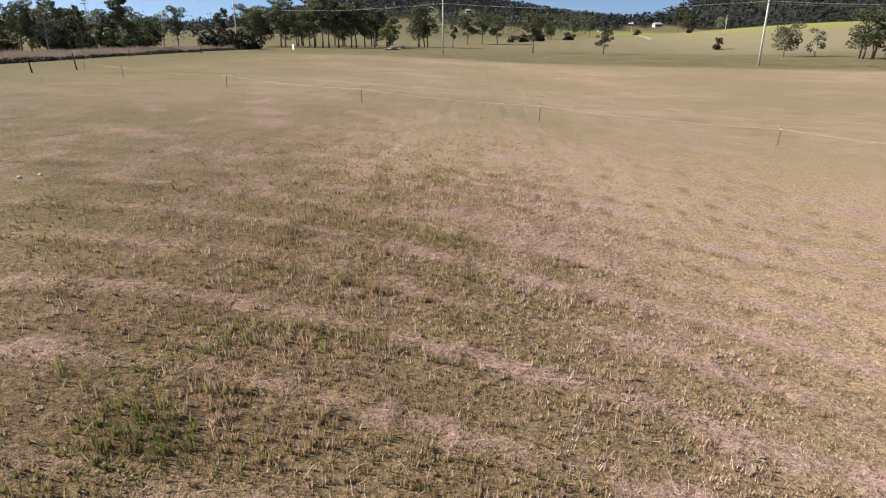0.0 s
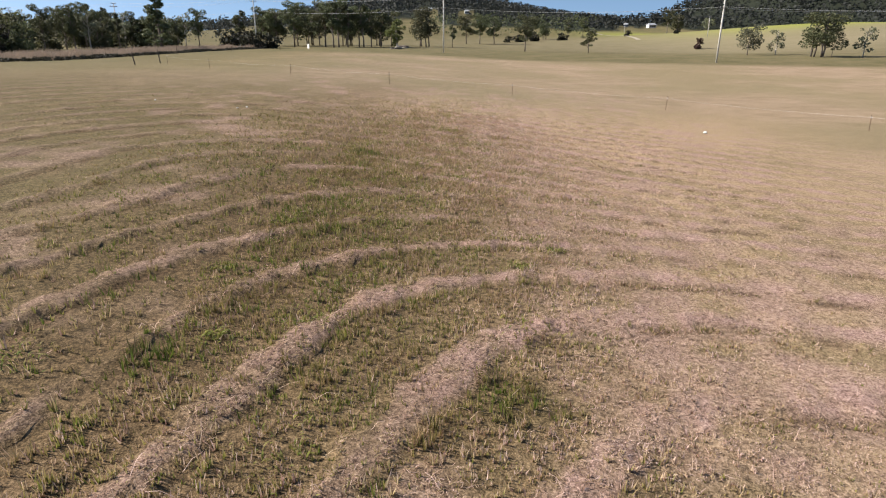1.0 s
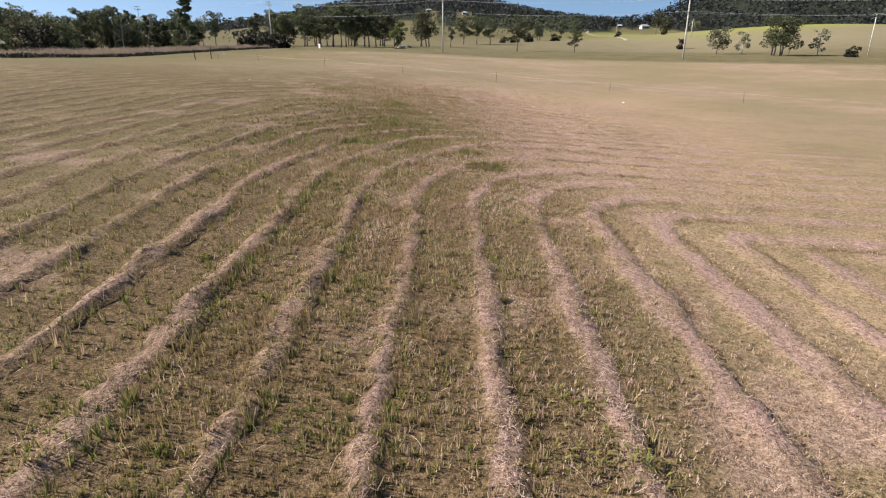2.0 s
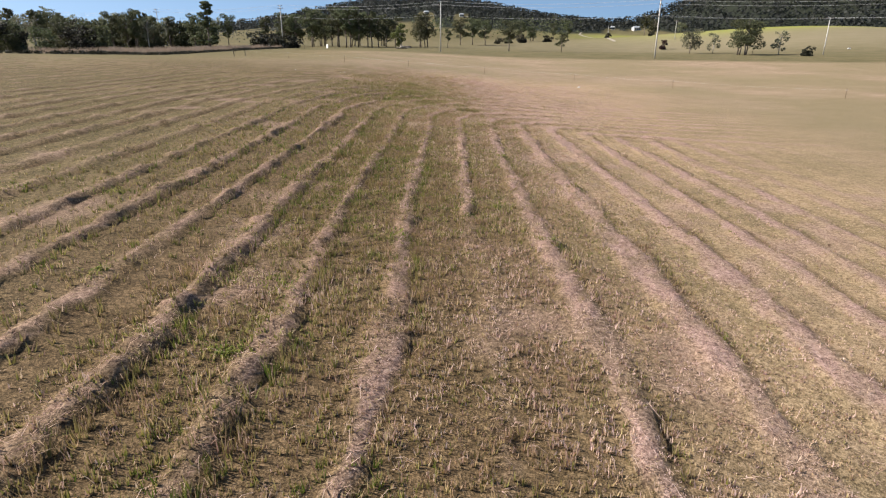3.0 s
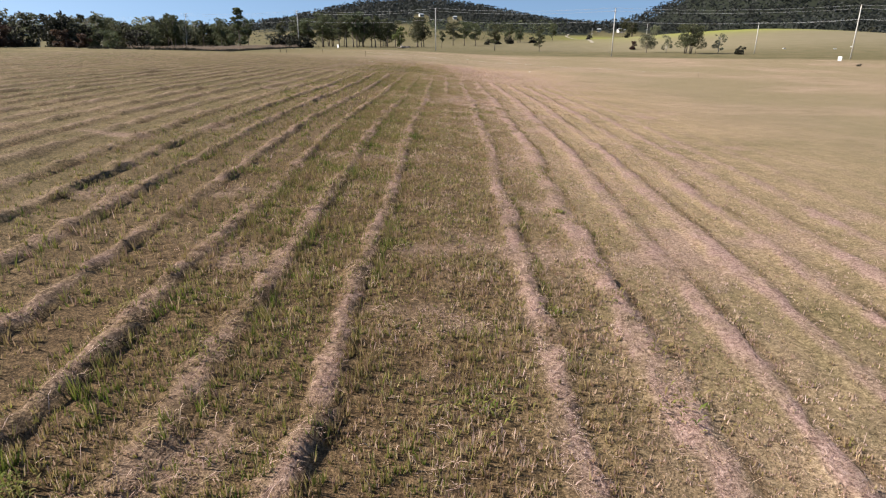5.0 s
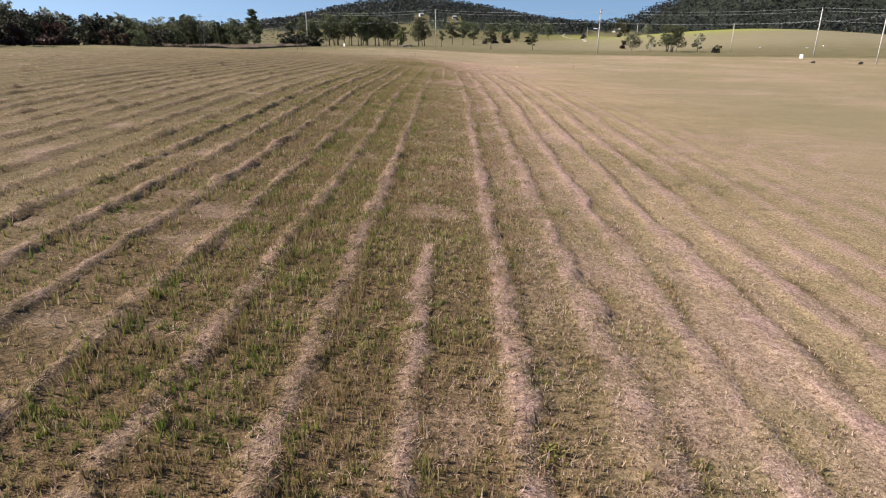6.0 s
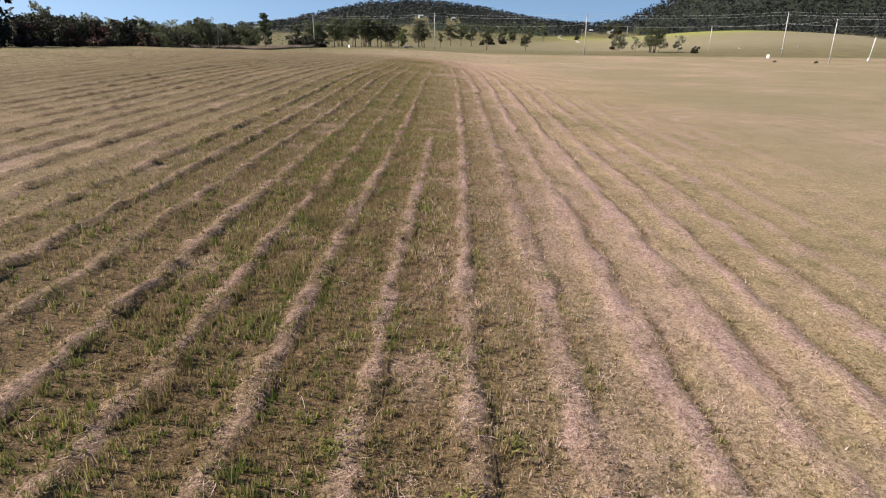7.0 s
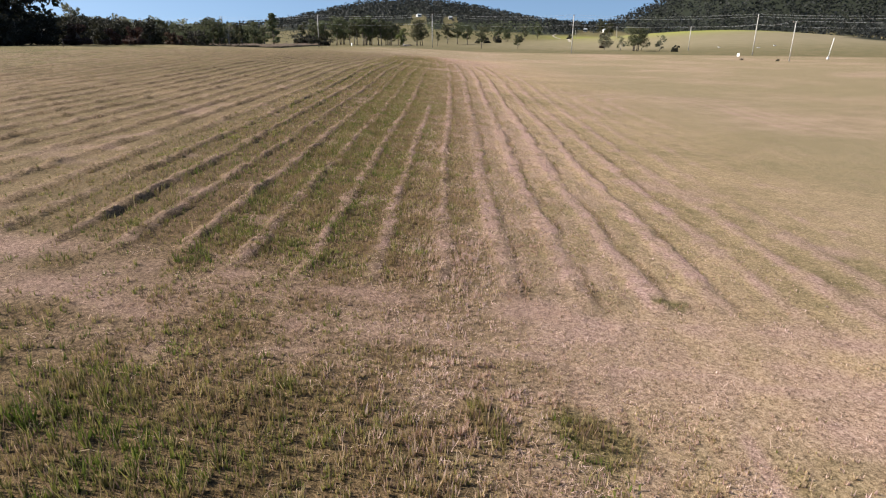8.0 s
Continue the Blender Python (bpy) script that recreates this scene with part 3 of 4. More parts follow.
# ---- trees ----
def crown_mesh(centres, radii, n, leaf, rng, flat=0.75, mat=None):
    """Many small leaf sprays gathered in clumps."""
    centres, radii = np.array(centres), np.array(radii)
    which = rng.choice(len(centres), n, p=radii ** 2 / (radii ** 2).sum())
    v = rng.normal(size=(n, 3))
    v /= np.linalg.norm(v, axis=1)[:, None]
    v *= rng.uniform(0.25, 1.0, n)[:, None] ** 0.5
    p = centres[which] + v * radii[which][:, None] * np.array([1, 1, flat])
    a, b = rng.normal(size=(n, 3)), rng.normal(size=(n, 3))
    a /= np.linalg.norm(a, axis=1)[:, None]
    b -= (a * b).sum(1)[:, None] * a
    b /= np.linalg.norm(b, axis=1)[:, None]
    s = leaf * rng.uniform(0.6, 1.4, n)[:, None]
    co = np.stack([p - a * s * 0.5, p + b * s * 0.45, p + a * s * 0.5, p - b * s * 0.4 + a * s * 0.1], 1).reshape(-1, 3)
    me = numpy_mesh("crown", co, np.arange(4 * n).reshape(-1, 4), None, False)
    me.materials.append(mat)
    return me


def tree(name, label, height, bare, spread, seed, leaves, leaf, mat, bark, clumps=16, stems=1, lean=0.3, cone=False, low=False):
    rng = np.random.default_rng(seed)
    top = thing(name, Matrix(), label, "tree")
    bm = bmesh.new()
    centres, radii = [], []
    for s in range(stems):
        off = np.array([rng.uniform(-1, 1), rng.uniform(-1, 1), 0]) * (0.25 * spread if stems > 1 else 0)
        tip = off + np.array([rng.normal() * lean, rng.normal() * lean, height * 0.92])
        pts = [off + (tip - off) * t + np.array([rng.normal() * 0.12, rng.normal() * 0.12, 0]) * (t > 0) * (t < 1) * lean * 3 for t in (-0.02, 0.2, 0.4, 0.6, 0.8, 1)]
        base = 0.011 * height + 0.03
        tube(bm, pts, [base * (1.25, 1, 0.8, 0.6, 0.38, 0.12)[i] for i in range(6)], 7)
        for k in range(clumps // stems):
            f = bare + (1 - bare) * (k + rng.uniform(0, 1)) / (clumps / stems)
            f = min(f, 0.98)
            start = off + (tip - off) * max(f - 0.18, 0.12)
            ang = rng.uniform(0, 2 * np.pi)
            wide = spread * (1 - 0.85 * (f - bare) / (1 - bare) if cone else math.sqrt(max(0.12, 1 - ((f - 0.62) / 0.5) ** 2)))
            reach = wide * rng.uniform(0.25, 1.0) / (1.5 if stems > 1 else 1)
            end = off + (tip - off) * f + np.array([math.cos(ang) * reach, math.sin(ang) * reach, rng.uniform(-0.3, 0.4)])
            mid = (start + end) / 2 + np.array([0, 0, rng.uniform(0.1, 0.5)])
            tube(bm, [start, mid, end], [base * 0.38, base * 0.25, base * 0.08], 5, False)
            centres.append(end)
            radii.append(spread * rng.uniform(0.24, 0.46) * (0.6 if cone else 1))
    if low:
        for k in range(6):
            ang = rng.uniform(0, 2 * np.pi)
            centres.append(np.array([math.cos(ang) * spread * 0.6, math.sin(ang) * spread * 0.6, height * rng.uniform(0.1, 0.25)]))
            radii.append(spread * 0.4)
    part("trunk", bm, bark, top, smooth_shade=True)
    crown = new("crown", crown_mesh(centres, radii, leaves, leaf, rng, mat=mat))
    crown.parent = top
    return top


def plant(kind, x, y, s=1.0, turn=0.0, sx=1.0, sink=0.1, group=""):
    """Stand a copy of a tree at a place."""
    m = Matrix.Translation((x, y, zat(x, y) - sink)) @ Matrix.Rotation(turn, 4, "Z") @ Matrix.Diagonal((s * sx, s * sx, s, 1))
    if kind not in planted:
        planted.add(kind)
        kind.matrix_world = m
        ob = kind
    else:
        ob = copy_thing(kind, m)
        ob.matrix_basis = m
    if group:
        tagged(ob, group=group)
    return ob


planted = set()
GUM_A = tree("gum_tree", "tall gum tree with bare trunk and dark green crown", 13, 0.36, 3.4, 1, 3400, 0.34, M_GUM, M_BARK, 22)
GUM_B = tree("gum_tree", "slender gum tree with high narrow crown", 13.5, 0.42, 2.3, 2, 2200, 0.33, M_GUM, M_BARK, 16)
GUM_C = tree("gum_tree", "broad leafy gum tree with short forked trunks", 11.5, 0.3, 5.0, 3, 4600, 0.37, M_GUM, M_BARK, 26, stems=4)
PALE = tree("paddock_tree", "grey-green paddock tree with wide open crown", 8.0, 0.3, 4.2, 4, 1700, 0.40, M_GREY, M_BARK, 18)
SPARSE = tree("paddock_tree", "thin half-bare paddock tree with grey leaves", 7.5, 0.25, 2.6, 5, 500, 0.42, M_GREY, M_PALEBARK, 14)
BRIGHT = tree("young_tree", "young light green tree with feathery low crown", 8.0, 0.15, 2.8, 6, 1500, 0.45, M_LIGHT, M_PALEBARK, 16)
PINE = tree("conifer_tree", "tall dark green conifer rising above the tree line", 15, 0.12, 3.6, 7, 2200, 0.45, M_GUM, M_BARK, 30, cone=True, lean=0.1)
SCRUB = tree("scrub_tree", "dense dark roadside scrub tree leafy to the ground", 9, 0.12, 4.2, 8, 1900, 0.56, M_DARK, M_BARK, 20, low=True)
SCRUB_B = tree("scrub_tree", "dense green roadside tree leafy to the ground", 10, 0.15, 4.0, 9, 1900, 0.54, M_GUM, M_BARK, 20, low=True)
DEAD = tree("bare_tree", "grey wispy half-dead tree above the scrub", 12, 0.4, 3.0, 10, 420, 0.5, M_GREY, M_PALEBARK, 18)
BUSH = tree("bush", "round rusty brown bush in the paddock", 3.6, 0.08, 1.7, 11, 2200, 0.26, M_RUST, M_BARK, 12, low=True)
SHRUB = tree("bush", "low dark green bush on the pasture", 2.6, 0.08, 1.9, 12, 800, 0.4, M_DARK, M_BARK, 12, low=True)
# gum group at the far side of the paddock
for i, (x, y, s, k) in enumerate([(-47, 200, 0.95, GUM_A), (-44, 195, 0.8, GUM_B), (-36, 168, 0.95, GUM_B), (-35, 171, 1.0, GUM_A), (-32.5, 172, 0.9, GUM_B), (-30, 178, 0.88, GUM_A), (-26.5, 180, 0.8, GUM_A),
                                  (-24, 183, 0.85, GUM_B), (-40, 176, 1.0, GUM_A), (-28, 174, 0.9, GUM_B), (-21, 187, 0.8, GUM_A), (-50, 178, 1.0, GUM_A), (-38, 205, 1.0, GUM_C), (-52, 210, 1.0, GUM_C), (-28, 208, 0.9, GUM_C), (-64, 200, 1.0, GUM_C), (-52, 190, 0.9, GUM_A), (-57, 183, 0.85, GUM_A), (-62, 186, 0.9, GUM_A), (-66, 178, 0.8, GUM_B), (4, 258, 0.9, GUM_A), (10, 262, 0.95, GUM_A), (16, 258, 0.85, GUM_A)]):
    plant(k, x, y, s * 1.05, i * 1.9, 1.2, group="gum trees beyond the paddock")
plant(GUM_C, -11, 196, 1.15, 0.4)
plant(GUM_B, -1.5, 190, 0.55, 1.0)
plant(BRIGHT, -17, 166, 0.95, 0.0)
plant(GUM_A, 18.5, 156, 0.74, 2.0, 1.25)
plant(GUM_A, 34, 148, 0.48, 3.0, 1.2)
plant(PALE, 68, 133, 0.85, 0.5)
plant(SPARSE, 75, 134, 0.8, 0.0)
plant(GUM_C, 76.5, 120, 0.84, 2.2, 1.3)
plant(SPARSE, 86.5, 120, 0.85, 2.0)
plant(BUSH, 87, 215, 1.15, 0.0)
plant(SHRUB, 89, 111, 0.8, 1.0)
for i, (x, y, s, k) in enumerate([(92, 330, 1.0, SHRUB), (118, 345, 1.0, GUM_A), (126, 350, 0.9, GUM_C), (108, 300, 0.9, SHRUB), (135, 330, 0.8, PALE), (60, 330, 0.8, GUM_A), (72, 350, 0.9, GUM_A), (40, 320, 0.9, GUM_A), (47, 325, 0.8, GUM_C)]):
    plant(k, x, y, s, i * 2.3, group="trees on the far pasture")

# roadside tree belt
rng = np.random.default_rng(21)
BELT = [(-74, -95), (-74, -40), (-75, 0), (-76, 35), (-80, 70), (-86, 110), (-86, 150), (-82, 180)]
belt_kinds = [SCRUB_B, GUM_A, SCRUB_B, SCRUB, SCRUB_B, GUM_A, DEAD, GUM_B]
belt_y = np.array([p[1] for p in BELT])
belt_x = np.array([p[0] for p in BELT])
for i in range(120):
    y = rng.uniform(-95, 195)
    deep = rng.uniform(0, 1) ** 1.3 * 38
    x = np.interp(y, belt_y, belt_x) - deep
    pick = belt_kinds[int(rng.integers(0, 8))]
    s = rng.uniform(0.65, 0.95) + 0.004 * deep
    if y < 75:
        pick = (SCRUB, SCRUB, SCRUB, SCRUB, DEAD)[int(rng.integers(0, 5))]
        s = rng.uniform(0.5, 0.72) + 0.006 * deep + 0.25 * float(smooth(20, 75, np.array(y)))
    elif y < 130:
        s *= 0.8
    plant(pick, x, y, s, rng.uniform(0, 6.28), rng.uniform(0.9, 1.25), group="roadside tree belt")
for i in range(26):
    y = rng.uniform(40, 235)
    plant(DEAD, rng.uniform(-150, -118), y, rng.uniform(0.8, 1.08), rng.uniform(0, 6.28), rng.uniform(1.2, 1.6), group="roadside tree belt")
for x, y, s in [(-86, 4, 1.9), (-94, -8, 1.8), (-88, -22, 1.7), (-99, 8, 1.7), (-88, -3, 1.9), (-84, -9, 1.8), (-96, 0, 2.0), (-91, -15, 1.8)]:
    plant(SCRUB, x, y, s, x, 0.85, group="roadside tree belt")
for x, y, s in [(-70, 22, 1.0), (-68, 14, 1.15), (-66, 30, 0.9), (-69, 6, 1.0), (-70, -4, 1.2), (-68, 38, 0.8)]:
    plant(BUSH, x, y, s, y, 1.3, group="roadside tree belt")
plant(PINE, -66, 124, 0.88, 0.0, 1.5)
plant(PINE, -84, 140, 0.62, 1.0)


# ---- roadside verge ----
def along(y):
    return np.interp(y, [20, 36, 60, 90, 140, 165], [-58, -47, -50.5, -52.5, -53.5, -50])


def verge_grass(name, n, inner, outer, y0, y1, width, length, lo, hi, label):
    y = RNG.uniform(y0, y1, n)
    x = along(y) - RNG.uniform(inner, outer, n)
    z = terrain(x, y)
    az, lean = RNG.uniform(0, 2 * np.pi, n), RNG.uniform(0, 0.5, n)
    tall = length * RNG.uniform(0.5, 1.2, n) * (0.5 + vnoise(x / 2, y / 4))
    base = np.stack([x, y, z - 0.05], 1)
    tip = base + np.stack([np.cos(az) * lean * tall, np.sin(az) * lean * tall, tall], 1)
    turn = RNG.uniform(0, np.pi, n)
    half = width / 2 * np.stack([np.cos(turn), np.sin(turn), np.zeros(n)], 1)
    co = np.stack([base - half, base + half, tip], 1).reshape(-1, 3)
    ob = new(name, numpy_mesh(name, co, np.arange(3 * n).reshape(-1, 3), {"tint": np.repeat(RNG.uniform(lo, hi, n), 3)}, False))
    ob.data.materials.append(M_VERGE)
    return tagged(ob, label, "grass", kind="stuff")


verge_grass("verge_grass", 60000, 1.6, 14, 44, 165, 0.07, 0.95, 0.62, 0.88, "tall pale dry grass along the roadside verge")
centre_y = RNG.uniform(22, 150, 700)
cx = along(centre_y) - RNG.uniform(0.0, 2.6, 700)
ditch = new("ditch_scrub", crown_mesh(np.stack([cx, centre_y, terrain(cx, centre_y) + 0.1], 1), RNG.uniform(0.2, 0.75, 700) * (0.4 + 1.0 * fbm(centre_y / 6, cx / 3)), 26000, 0.2, RNG, 0.7, M_DARK))
tagged(ditch, "low dark scrub along the ditch at the paddock edge", "scrub", kind="stuff")


# ---- far woods ----
def woods(name, n, y0, y1, keep, label, size=3.0, mat=M_WOODS, span=None, lo=6, hi=12):
    y = RNG.uniform(y0, y1, n)
    x = RNG.uniform(*span, n) if span else RNG.uniform(-1, 1, n) * (0.85 * (y + 130) + 40)
    sel = keep(x, y)
    x, y = x[sel], y[sel]
    m = len(x)
    k = 9
    tall = RNG.uniform(lo, hi, m)
    z = terrain(x, y)
    c = np.stack([x, y, z], 1)[:, None, :] + np.stack([RNG.normal(0, 1.6, (m, k)), RNG.normal(0, 1.6, (m, k)), tall[:, None] * (1 - RNG.random((m, k)) ** 1.4 * 0.85)], 2)
    p = c.reshape(-1, 3)
    q = len(p)
    a, b = RNG.normal(size=(q, 3)) * (1, 1, 0.45), RNG.normal(size=(q, 3)) * (1, 1, 0.45)
    a /= np.linalg.norm(a, axis=1)[:, None]
    b -= (a * b).sum(1)[:, None] * a
    b /= np.linalg.norm(b, axis=1)[:, None]
    s = size * (RNG.uniform(0.5, 1.2, q) * np.clip(np.hypot(p[:, 0], p[:, 1] + 130) / 700, 0.5, 1.1))[:, None]
    co = np.stack([p - a * s * 0.5, p + b * s * 0.45, p + a * s * 0.5, p - b * s * 0.4], 1).reshape(-1, 3)
    ob = new(name, numpy_mesh(name, co, np.arange(4 * q).reshape(-1, 4), None, False))
    ob.data.materials.append(mat)
    return tagged(ob, label, "woodland", kind="stuff")


def wooded(x, y):
    return forest_cover(x, y) > RNG.uniform(0.2, 0.8, len(x))


woods("hill_woods", 29000, 170, 1080, wooded, "dark forested hills behind the pasture", 2.5)
woods("pasture_trees", 420, 385, 475, lambda x, y: (np.abs(x - 10 * (y + 110) / 782) > 5) & (fbm(x / 14 + 9, y / 14) > 0.36), "dark olive trees behind the grassy rise", 1.5, M_GUM, (-30, 92), 9, 15)
woods("tree_line", 2600, 205, 420, lambda x, y: (x < -60) & (x < -62 - 0.1 * (y - 200)), "distant grey-green tree line behind the road", 1.4)


# ---- power poles and wires ----
ARM_AXIS = Vector((0.46, 0.89, 0))  # across the line
LINE = [(-157, 206), (-105.5, 180), (-54, 154), (-3, 127.5), (48, 101), (105.0, 83.0), (152, 52)]


def power_pole(x, y, height, arms, label, radius=0.17, axis=ARM_AXIS):
    top = thing("power_pole", Matrix.Translation((x, y, zat(x, y))), label, "power pole", "power poles")
    bm = bmesh.new()
    tube(bm, [(0, 0, -0.3), (0, 0, height * 0.5), (0, 0, height)], [radius, radius * 0.85, radius * 0.65], 12)
    part("pole", bm, M_POLE, top, smooth_shade=True)
    turn = Matrix.Rotation(math.atan2(axis.y, axis.x), 4, "Z")
    for z, wide, count in arms:
        bm = bmesh.new()
        box(bm, (0, 0, z), (wide, 0.12, 0.14), 0.015, turn)
        arm = part("crossarm", bm, M_ARM, top)
        for k in range(count):
            o = axis * (wide * (k / (count - 1) - 0.5) * 0.94)
            bm = bmesh.new()
            tube(bm, [(o.x, o.y, z + 0.07), (o.x, o.y, z + 0.16), (o.x, o.y, z + 0.2), (o.x, o.y, z + 0.28)], [0.03, 0.07, 0.045, 0.06], 8)
            part("insulator", bm, M_CERAMIC, arm)
    return top


def wire(points, sag, radius, label):
    bm = bmesh.new()
    path = []
    for a, b in zip(points, points[1:]):
        a, b = Vector(a), Vector(b)
        for k in range(12):
            t = k / 12
            path.append(a.lerp(b, t) - Vector((0, 0, 4 * sag * t * (1 - t))))
    path.append(Vector(points[-1]))
    tube(bm, path, [radius] * len(path), 4)
    me = bpy.data.meshes.new("power_line")
    bm.to_mesh(me)
    bm.free()
    me.materials.append(M_WIRE)
    return tagged(new("power_line", me), label, "wire", "overhead power lines")


POLE_H = 12.9
for x, y in LINE:
    power_pole(x, y, POLE_H, [(POLE_H - 0.25, 1.6, 2), (POLE_H - 1.05, 2.3, 2), (POLE_H - 3.6, 1.6, 2)], "tall weathered timber power pole with three crossarms")
for o, drop in ((-0.75, 0.0), (0.75, 0.0), (-1.08, 0.8), (1.08, 0.8)):
    wire([(x + ARM_AXIS.x * o, y + ARM_AXIS.y * o, zat(x, y) + POLE_H + 0.03 - drop) for x, y in LINE], 0.9, 0.012, "thin grey overhead power line between tall poles")
for o in (-0.75, 0.75):
    wire([(x + ARM_AXIS.x * o, y + ARM_AXIS.y * o, zat(x, y) + POLE_H - 3.32) for x, y in LINE], 1.0, 0.011, "thin grey lower power line between tall poles")
LOW = [(96.4, 116.7, 9.0), (95, 41.7, 10.2)]
for x, y, hgt in LOW:
    power_pole(x, y, hgt, [(hgt - 0.2, 1.6, 2)], "short pale timber power pole with one crossarm", 0.14, Vector((1, 0, 0)))
power_pole(105, 253, 8.0, [(7.8, 1.6, 2)], "short pale timber power pole with one crossarm", 0.14, Vector((1, 0, 0)))
power_pole(119, 440, 8.0, [(7.8, 1.6, 2)], "short pale timber power pole with one crossarm", 0.14, Vector((1, 0, 0)))
for o in (-0.75, 0.75):
    wire([(48 + o, 101, zat(48, 101) + 9.3), (96.4 + o, 116.7, zat(96.4, 116.7) + 9.1), (105.0 + o, 83.0, zat(105.0, 83.0) + 9.6), (95 + o, 41.7, zat(95, 41.7) + 10.3), (140 + o, -10, zat(140, -10) + 8.7)], 0.5, 0.010, "thin service wire between short poles")


# ---- fences ----
def picket(x, y, height, lean, label, mat, size, category="fence post"):
    top = thing("fence_post", Matrix.Translation((x, y, zat(x, y))) @ Matrix.Rotation(lean, 4, "Y"), label, category, "paddock fence posts")
    bm = bmesh.new()
    if mat is M_STEEL:
        for k in range(3):
            box(bm, (0, 0, height / 2 - 0.1), (size, 0.008, height + 0.2), 0, Matrix.Rotation(k * 2.094, 4, "Z"))
    else:
        tube(bm, [(0, 0, -0.2), (0, 0, height * 0.6), (0, 0, height)], [size, size * 0.95, size * 0.85], 9)
    part("post", bm, mat, top)
    if mat is M_STEEL:
        bm = bmesh.new()
        box(bm, (0, 0, height - 0.14), (0.05, 0.05, 0.06), 0.008)
        part("insulator_clip", bm, M_TAPE, top)
    return top


TAPE_POSTS = [(-32.2, 53.2), (-23.6, 43.4), (-14.7, 39.1), (-5.5, 35.2), (4.5, 33.5), (15.4, 29.2), (24.6, 20.5), (37, 10)]
for i, (x, y) in enumerate(TAPE_POSTS):
    picket(x, y, 0.95, (0.02, -0.05, 0.04, -0.02, 0.03, 0.05, -0.04, 0.02)[i], "thin rusty steel fence picket in the dry grass", M_STEEL, 0.032)
tape_fence = thing("fence_tape", Matrix.Translation((4.5, 33.5, zat(4.5, 33.5))), "white electric fence tape strung between thin pickets", "fence wire")
for (xa, ya), (xb, yb) in zip(TAPE_POSTS, TAPE_POSTS[1:]):
    a, b = Vector((xa, ya, zat(xa, ya) + 0.8)), Vector((xb, yb, zat(xb, yb) + 0.8))
    bm = bmesh.new()
    path = [a.lerp(b, k / 10) - Vector((0, 0, 0.5 * (k / 10) * (1 - k / 10))) - tape_fence.location for k in range(11)]
    tube(bm, path, [0.0022] * 11, 4)
    part("tape_span", bm, M_TAPE, tape_fence)
for x, y, hgt, lean in [(-33.0, 47.6, 1.25, -0.12), (-33.4, 54.0, 1.45, -0.08), (-47.5, 90, 1.2, 0.02), (-46, 112, 1.2, 0.0), (-44, 140, 1.2, 0.03), (78.5, 117.5, 1.3, 0.0), (-62, 24, 1.5, 0.02), (-62, 0, 1.5, 0.0), (-61, -24, 1.5, 0.02)]:
    picket(x, y, hgt, lean, "dark weathered timber fence post at the paddock edge", M_POST, 0.06)


# ---- signs and small things ----
def sign_board(x, y, wide, high, turn, label):
    top = thing("sign_board", Matrix.Translation((x, y, zat(x, y))) @ Matrix.Rotation(turn, 4, "Z") @ Matrix.Rotation(0.03, 4, "Y"), label, "sign")
    bm = bmesh.new()
    box(bm, (0, 0, 0.15 + high / 2), (wide, 0.04, high), 0.008)
    part("board", bm, M_WHITE, top)
    for o in (-0.4, 0.4):
        bm = bmesh.new()
        box(bm, (o * wide, 0.045, high * 0.45), (0.06, 0.05, high * 0.9 + 0.3), 0.006)
        part("leg", bm, M_ARM, top)
    return top


sign_board(-38.5, 147, 0.85, 1.1, -0.8, "plain white sign board standing in dry grass")
sign_board(94.5, 70.5, 0.8, 1.0, -0.8, "plain white sign board beside the power poles")
leaning = thing("marker_pole", Matrix.Translation((114.3, 56.4, zat(114.3, 56.4))) @ Matrix.Rotation(0.12, 4, "Y"), "white painted pole with a thick white base", "pole")
bm = bmesh.new()
tube(bm, [(0, 0, -0.2), (0, 0, 6.0)], [0.09, 0.075], 10)
part("shaft", bm, M_WHITE, leaning, smooth_shade=True)
bm = bmesh.new()
box(bm, (0, 0, 0.3), (0.5, 0.45, 0.7), 0.04)
part("base_box", bm, M_WHITE, leaning)


def scrap(x, y, s):
    """A crumpled bit of white litter."""
    rr = np.random.default_rng(int(abs(x * 91 + y * 17)))
    bm = bmesh.new()
    bmesh.ops.create_icosphere(bm, subdivisions=2, radius=s)
    for v in bm.verts:
        v.co *= float(rr.uniform(0.7, 1.15))
        v.co.z *= 0.5
    me = bpy.data.meshes.new("white_scrap")
    bm.to_mesh(me)
    bm.free()
    me.materials.append(M_WHITE)
    ob = new("white_scrap", me)
    hh = float(field(np.array([x]), np.array([y]))[0][0])
    ob.location = (x, y, zat(x, y) + hh + s * 0.4)
    return tagged(ob, "small crumpled white litter scrap lying on the stubble", "litter", "white litter")


for x, y, s in [(13.65, 17.3, 0.11), (-10.5, 14.6, 0.05), (-10.9, 14.4, 0.05), (-15.8, 16, 0.05)]:
    scrap(x, y, s)


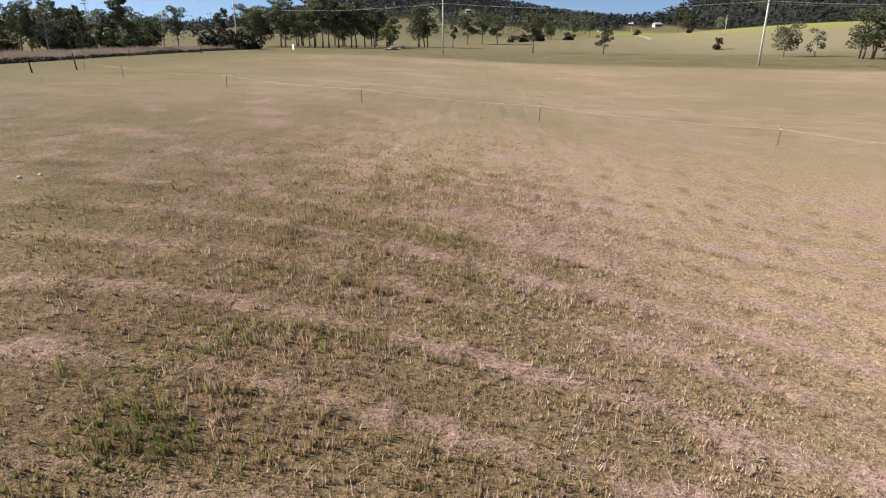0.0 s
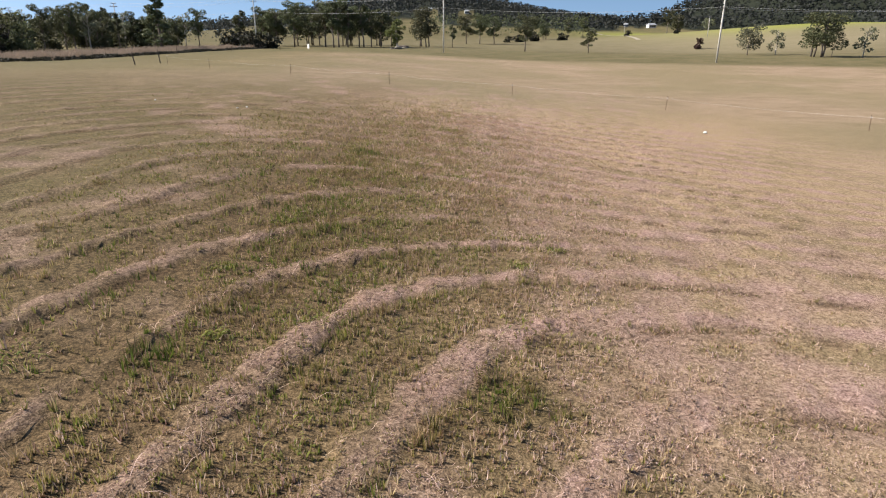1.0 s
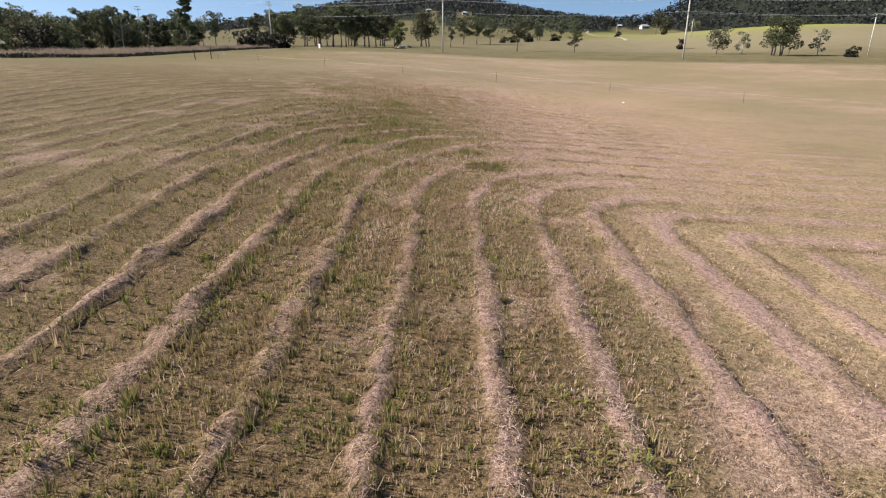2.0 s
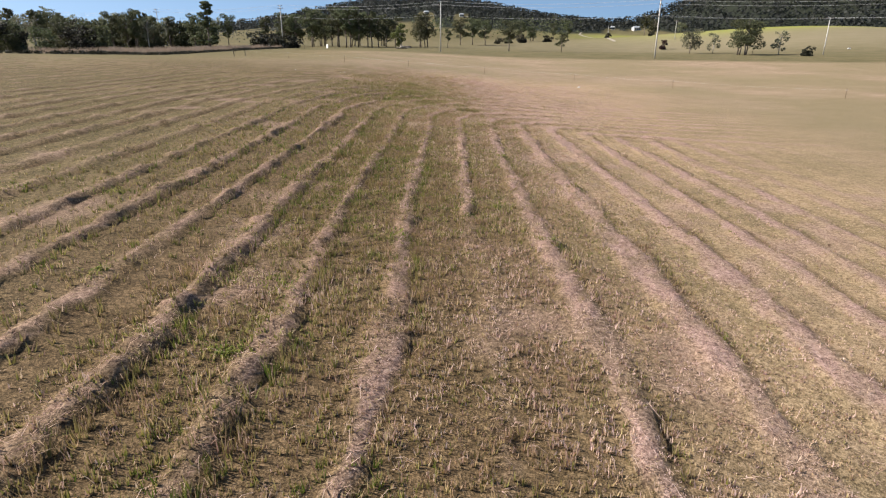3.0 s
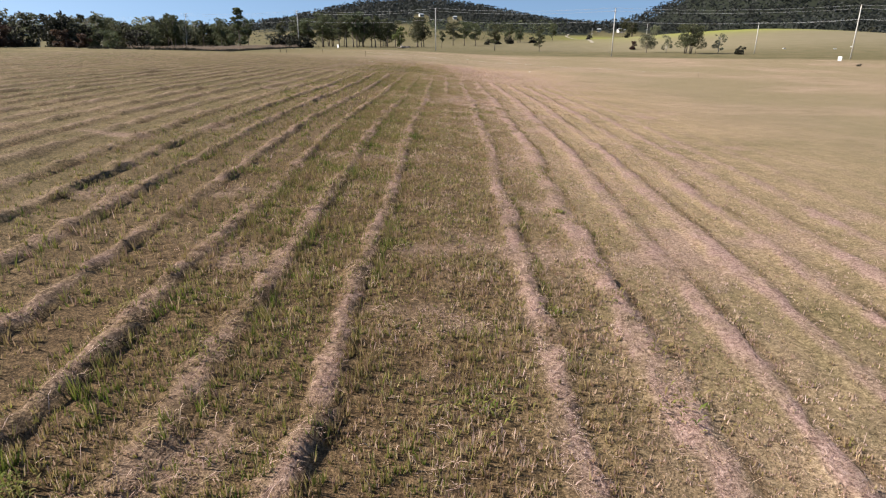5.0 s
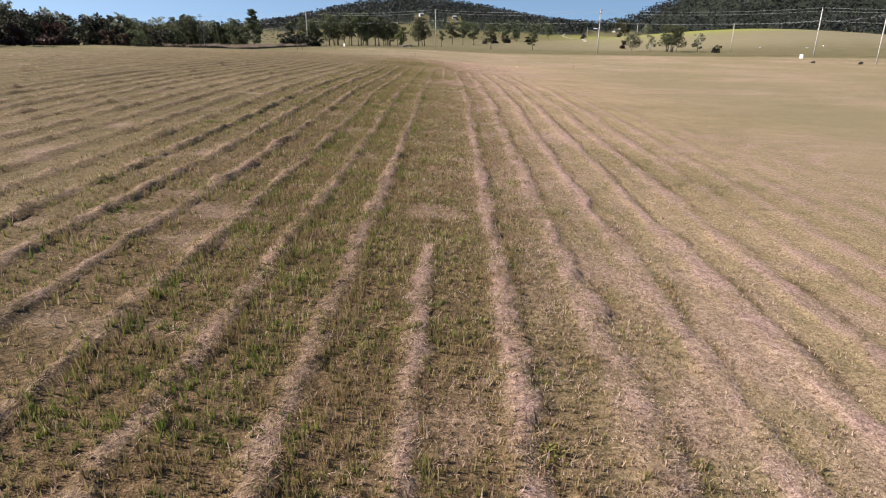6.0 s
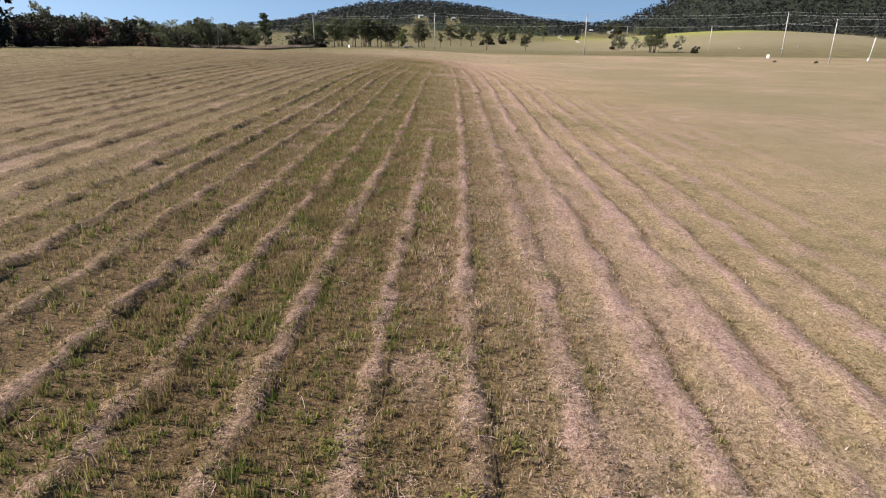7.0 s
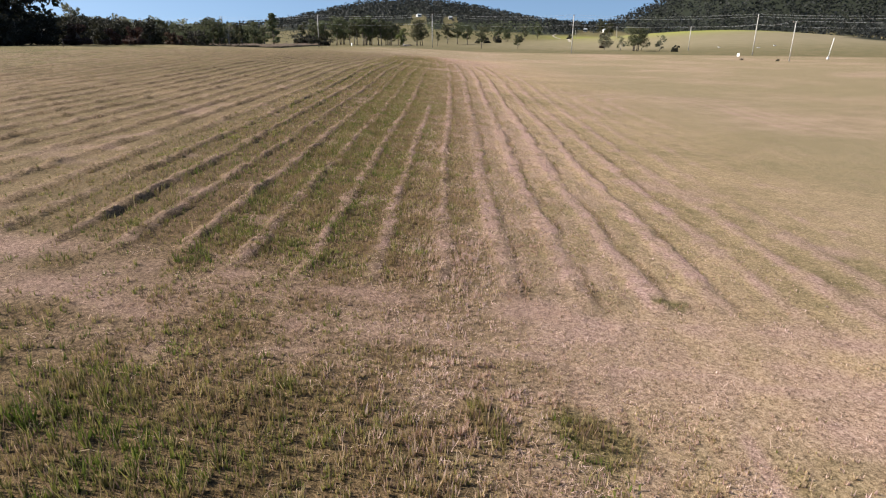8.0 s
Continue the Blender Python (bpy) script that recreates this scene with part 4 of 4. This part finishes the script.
# ---- houses and track on the far slopes ----
def house(x, y, wide, deep, wall_h, turn, label):
    top = thing("house", Matrix.Translation((x, y, zat(x, y) - 0.3)) @ Matrix.Rotation(turn, 4, "Z"), label, "house")
    bm = bmesh.new()
    box(bm, (0, 0, wall_h / 2), (wide, deep, wall_h))
    part("wall", bm, M_WALL, top)
    bm = bmesh.new()
    w, d, rise = wide / 2 + 0.6, deep / 2 + 0.6, deep * 0.28
    vs = [bm.verts.new(p) for p in ((-w, -d, wall_h), (w, -d, wall_h), (w, d, wall_h), (-w, d, wall_h), (-w * 0.6, 0, wall_h + rise), (w * 0.6, 0, wall_h + rise))]
    for f in ((0, 1, 5, 4), (1, 2, 5), (2, 3, 4, 5), (3, 0, 4), (3, 2, 1, 0)):
        bm.faces.new([vs[k] for k in f])
    part("roof", bm, M_ROOF, top)
    for k in range(3):
        bm = bmesh.new()
        box(bm, (wide * (k - 1) * 0.3, -deep / 2 - 0.03, wall_h * 0.55), (1.8, 0.1, 1.3))
        part("window", bm, M_GLASS, top)
    return top


HOUSES = [(190, 614, 7.5, 5.5, 0.2), (172, 640, 4.5, 4.2, -0.3), (10, 672, 4.6, 4.2, 0.1), (-30, 682, 5, 4.2, 0.4)]
for x, y, wide, deep, turn in HOUSES:
    house(x, y, wide, deep, 2.2 + 0.1 * wide, turn, "low white farmhouse with grey roof on the slope")


def track(points, wide, label):
    bm = bmesh.new()
    prev = None
    pts = []
    for (xa, ya), (xb, yb) in zip(points, points[1:]):
        pts += [(xa + (xb - xa) * k / 12, ya + (yb - ya) * k / 12) for k in range(12)]
    pts.append(points[-1])
    for i, (x, y) in enumerate(pts):
        xa, ya = pts[max(i - 1, 0)]
        xb, yb = pts[min(i + 1, len(pts) - 1)]
        d = Vector((xb - xa, yb - ya, 0)).normalized()
        o = Vector((-d.y, d.x, 0)) * wide / 2
        pair = [bm.verts.new((x + q * o.x, y + q * o.y, zat(x + q * o.x, y + q * o.y) + 0.12)) for q in (-1, 0, 1)]
        if prev:
            for k in (0, 1):
                bm.faces.new((prev[k], pair[k], pair[k + 1], prev[k + 1]))
        prev = pair
    me = bpy.data.meshes.new("farm_track")
    bm.to_mesh(me)
    bm.free()
    me.materials.append(M_TRACK)
    return tagged(new("farm_track", me), label, "track", kind="structure")


track([(120, 545), (109, 500), (104, 460), (93, 340), (80, 265)], 1.7, "pale gravel farm track winding up the pasture")


def log_pile(x, y):
    """Fallen timber lying in a heap."""
    top = thing("log_pile", Matrix.Translation((x, y, zat(x, y))), "heap of grey fallen logs under the trees", "logs")
    rr = np.random.default_rng(5)
    for k in range(9):
        bm = bmesh.new()
        a, long = rr.uniform(-0.5, 0.5), rr.uniform(1.2, 3.2)
        r = rr.uniform(0.12, 0.24)
        o = Vector((rr.uniform(-1.6, 1.6), rr.uniform(-0.8, 0.8), r + 0.22 * (k % 3)))
        d = Vector((math.cos(a), math.sin(a), rr.uniform(-0.05, 0.08))) * long / 2
        tube(bm, [o - d, o + d * 0.1 + Vector((0, 0, 0.05)), o + d], [r, r * 0.9, r * 0.7], 8)
        part("log", bm, M_PALEBARK if k % 2 else M_BARK, top, smooth_shade=True)
    return top


log_pile(-15.4, 151)


def trough(x, y, turn):
    top = thing("water_trough", Matrix.Translation((x, y, zat(x, y))) @ Matrix.Rotation(turn, 4, "Z") @ Matrix.Diagonal((0.7, 0.7, 0.6, 1)), "low white stock water trough on the pasture", "trough", "stock troughs")
    for name, c, d in (("floor_panel", (0, 0, 0.1), (1.4, 0.6, 0.08)), ("side_panel", (0, -0.28, 0.25), (1.4, 0.05, 0.4)), ("side_panel", (0, 0.28, 0.25), (1.4, 0.05, 0.4)), ("end_panel", (-0.675, 0, 0.25), (0.05, 0.51, 0.4)), ("end_panel", (0.675, 0, 0.25), (0.05, 0.51, 0.4))):
        bm = bmesh.new()
        box(bm, c, d, 0.015)
        part(name, bm, M_WHITE, top)
    return top


for x, y, turn in [(121, 146, 0.3), (133, 136, -0.2), (145, 146, 0.1)]:
    trough(x, y, turn)
for i, (x, y, s) in enumerate([(-52, 158, 1.3), (-56, 154, 1.5), (-60, 160, 1.6), (-58, 166, 1.2), (-64, 163, 1.7), (93, 44, 0.22), (86, 50, 0.2), (30, 290, 1.2), (38, 296, 1.4), (52, 300, 1.2), (24, 285, 1.0)]):
    plant(SHRUB, x, y, s, i * 1.3, 1.2, group="dark bushes")
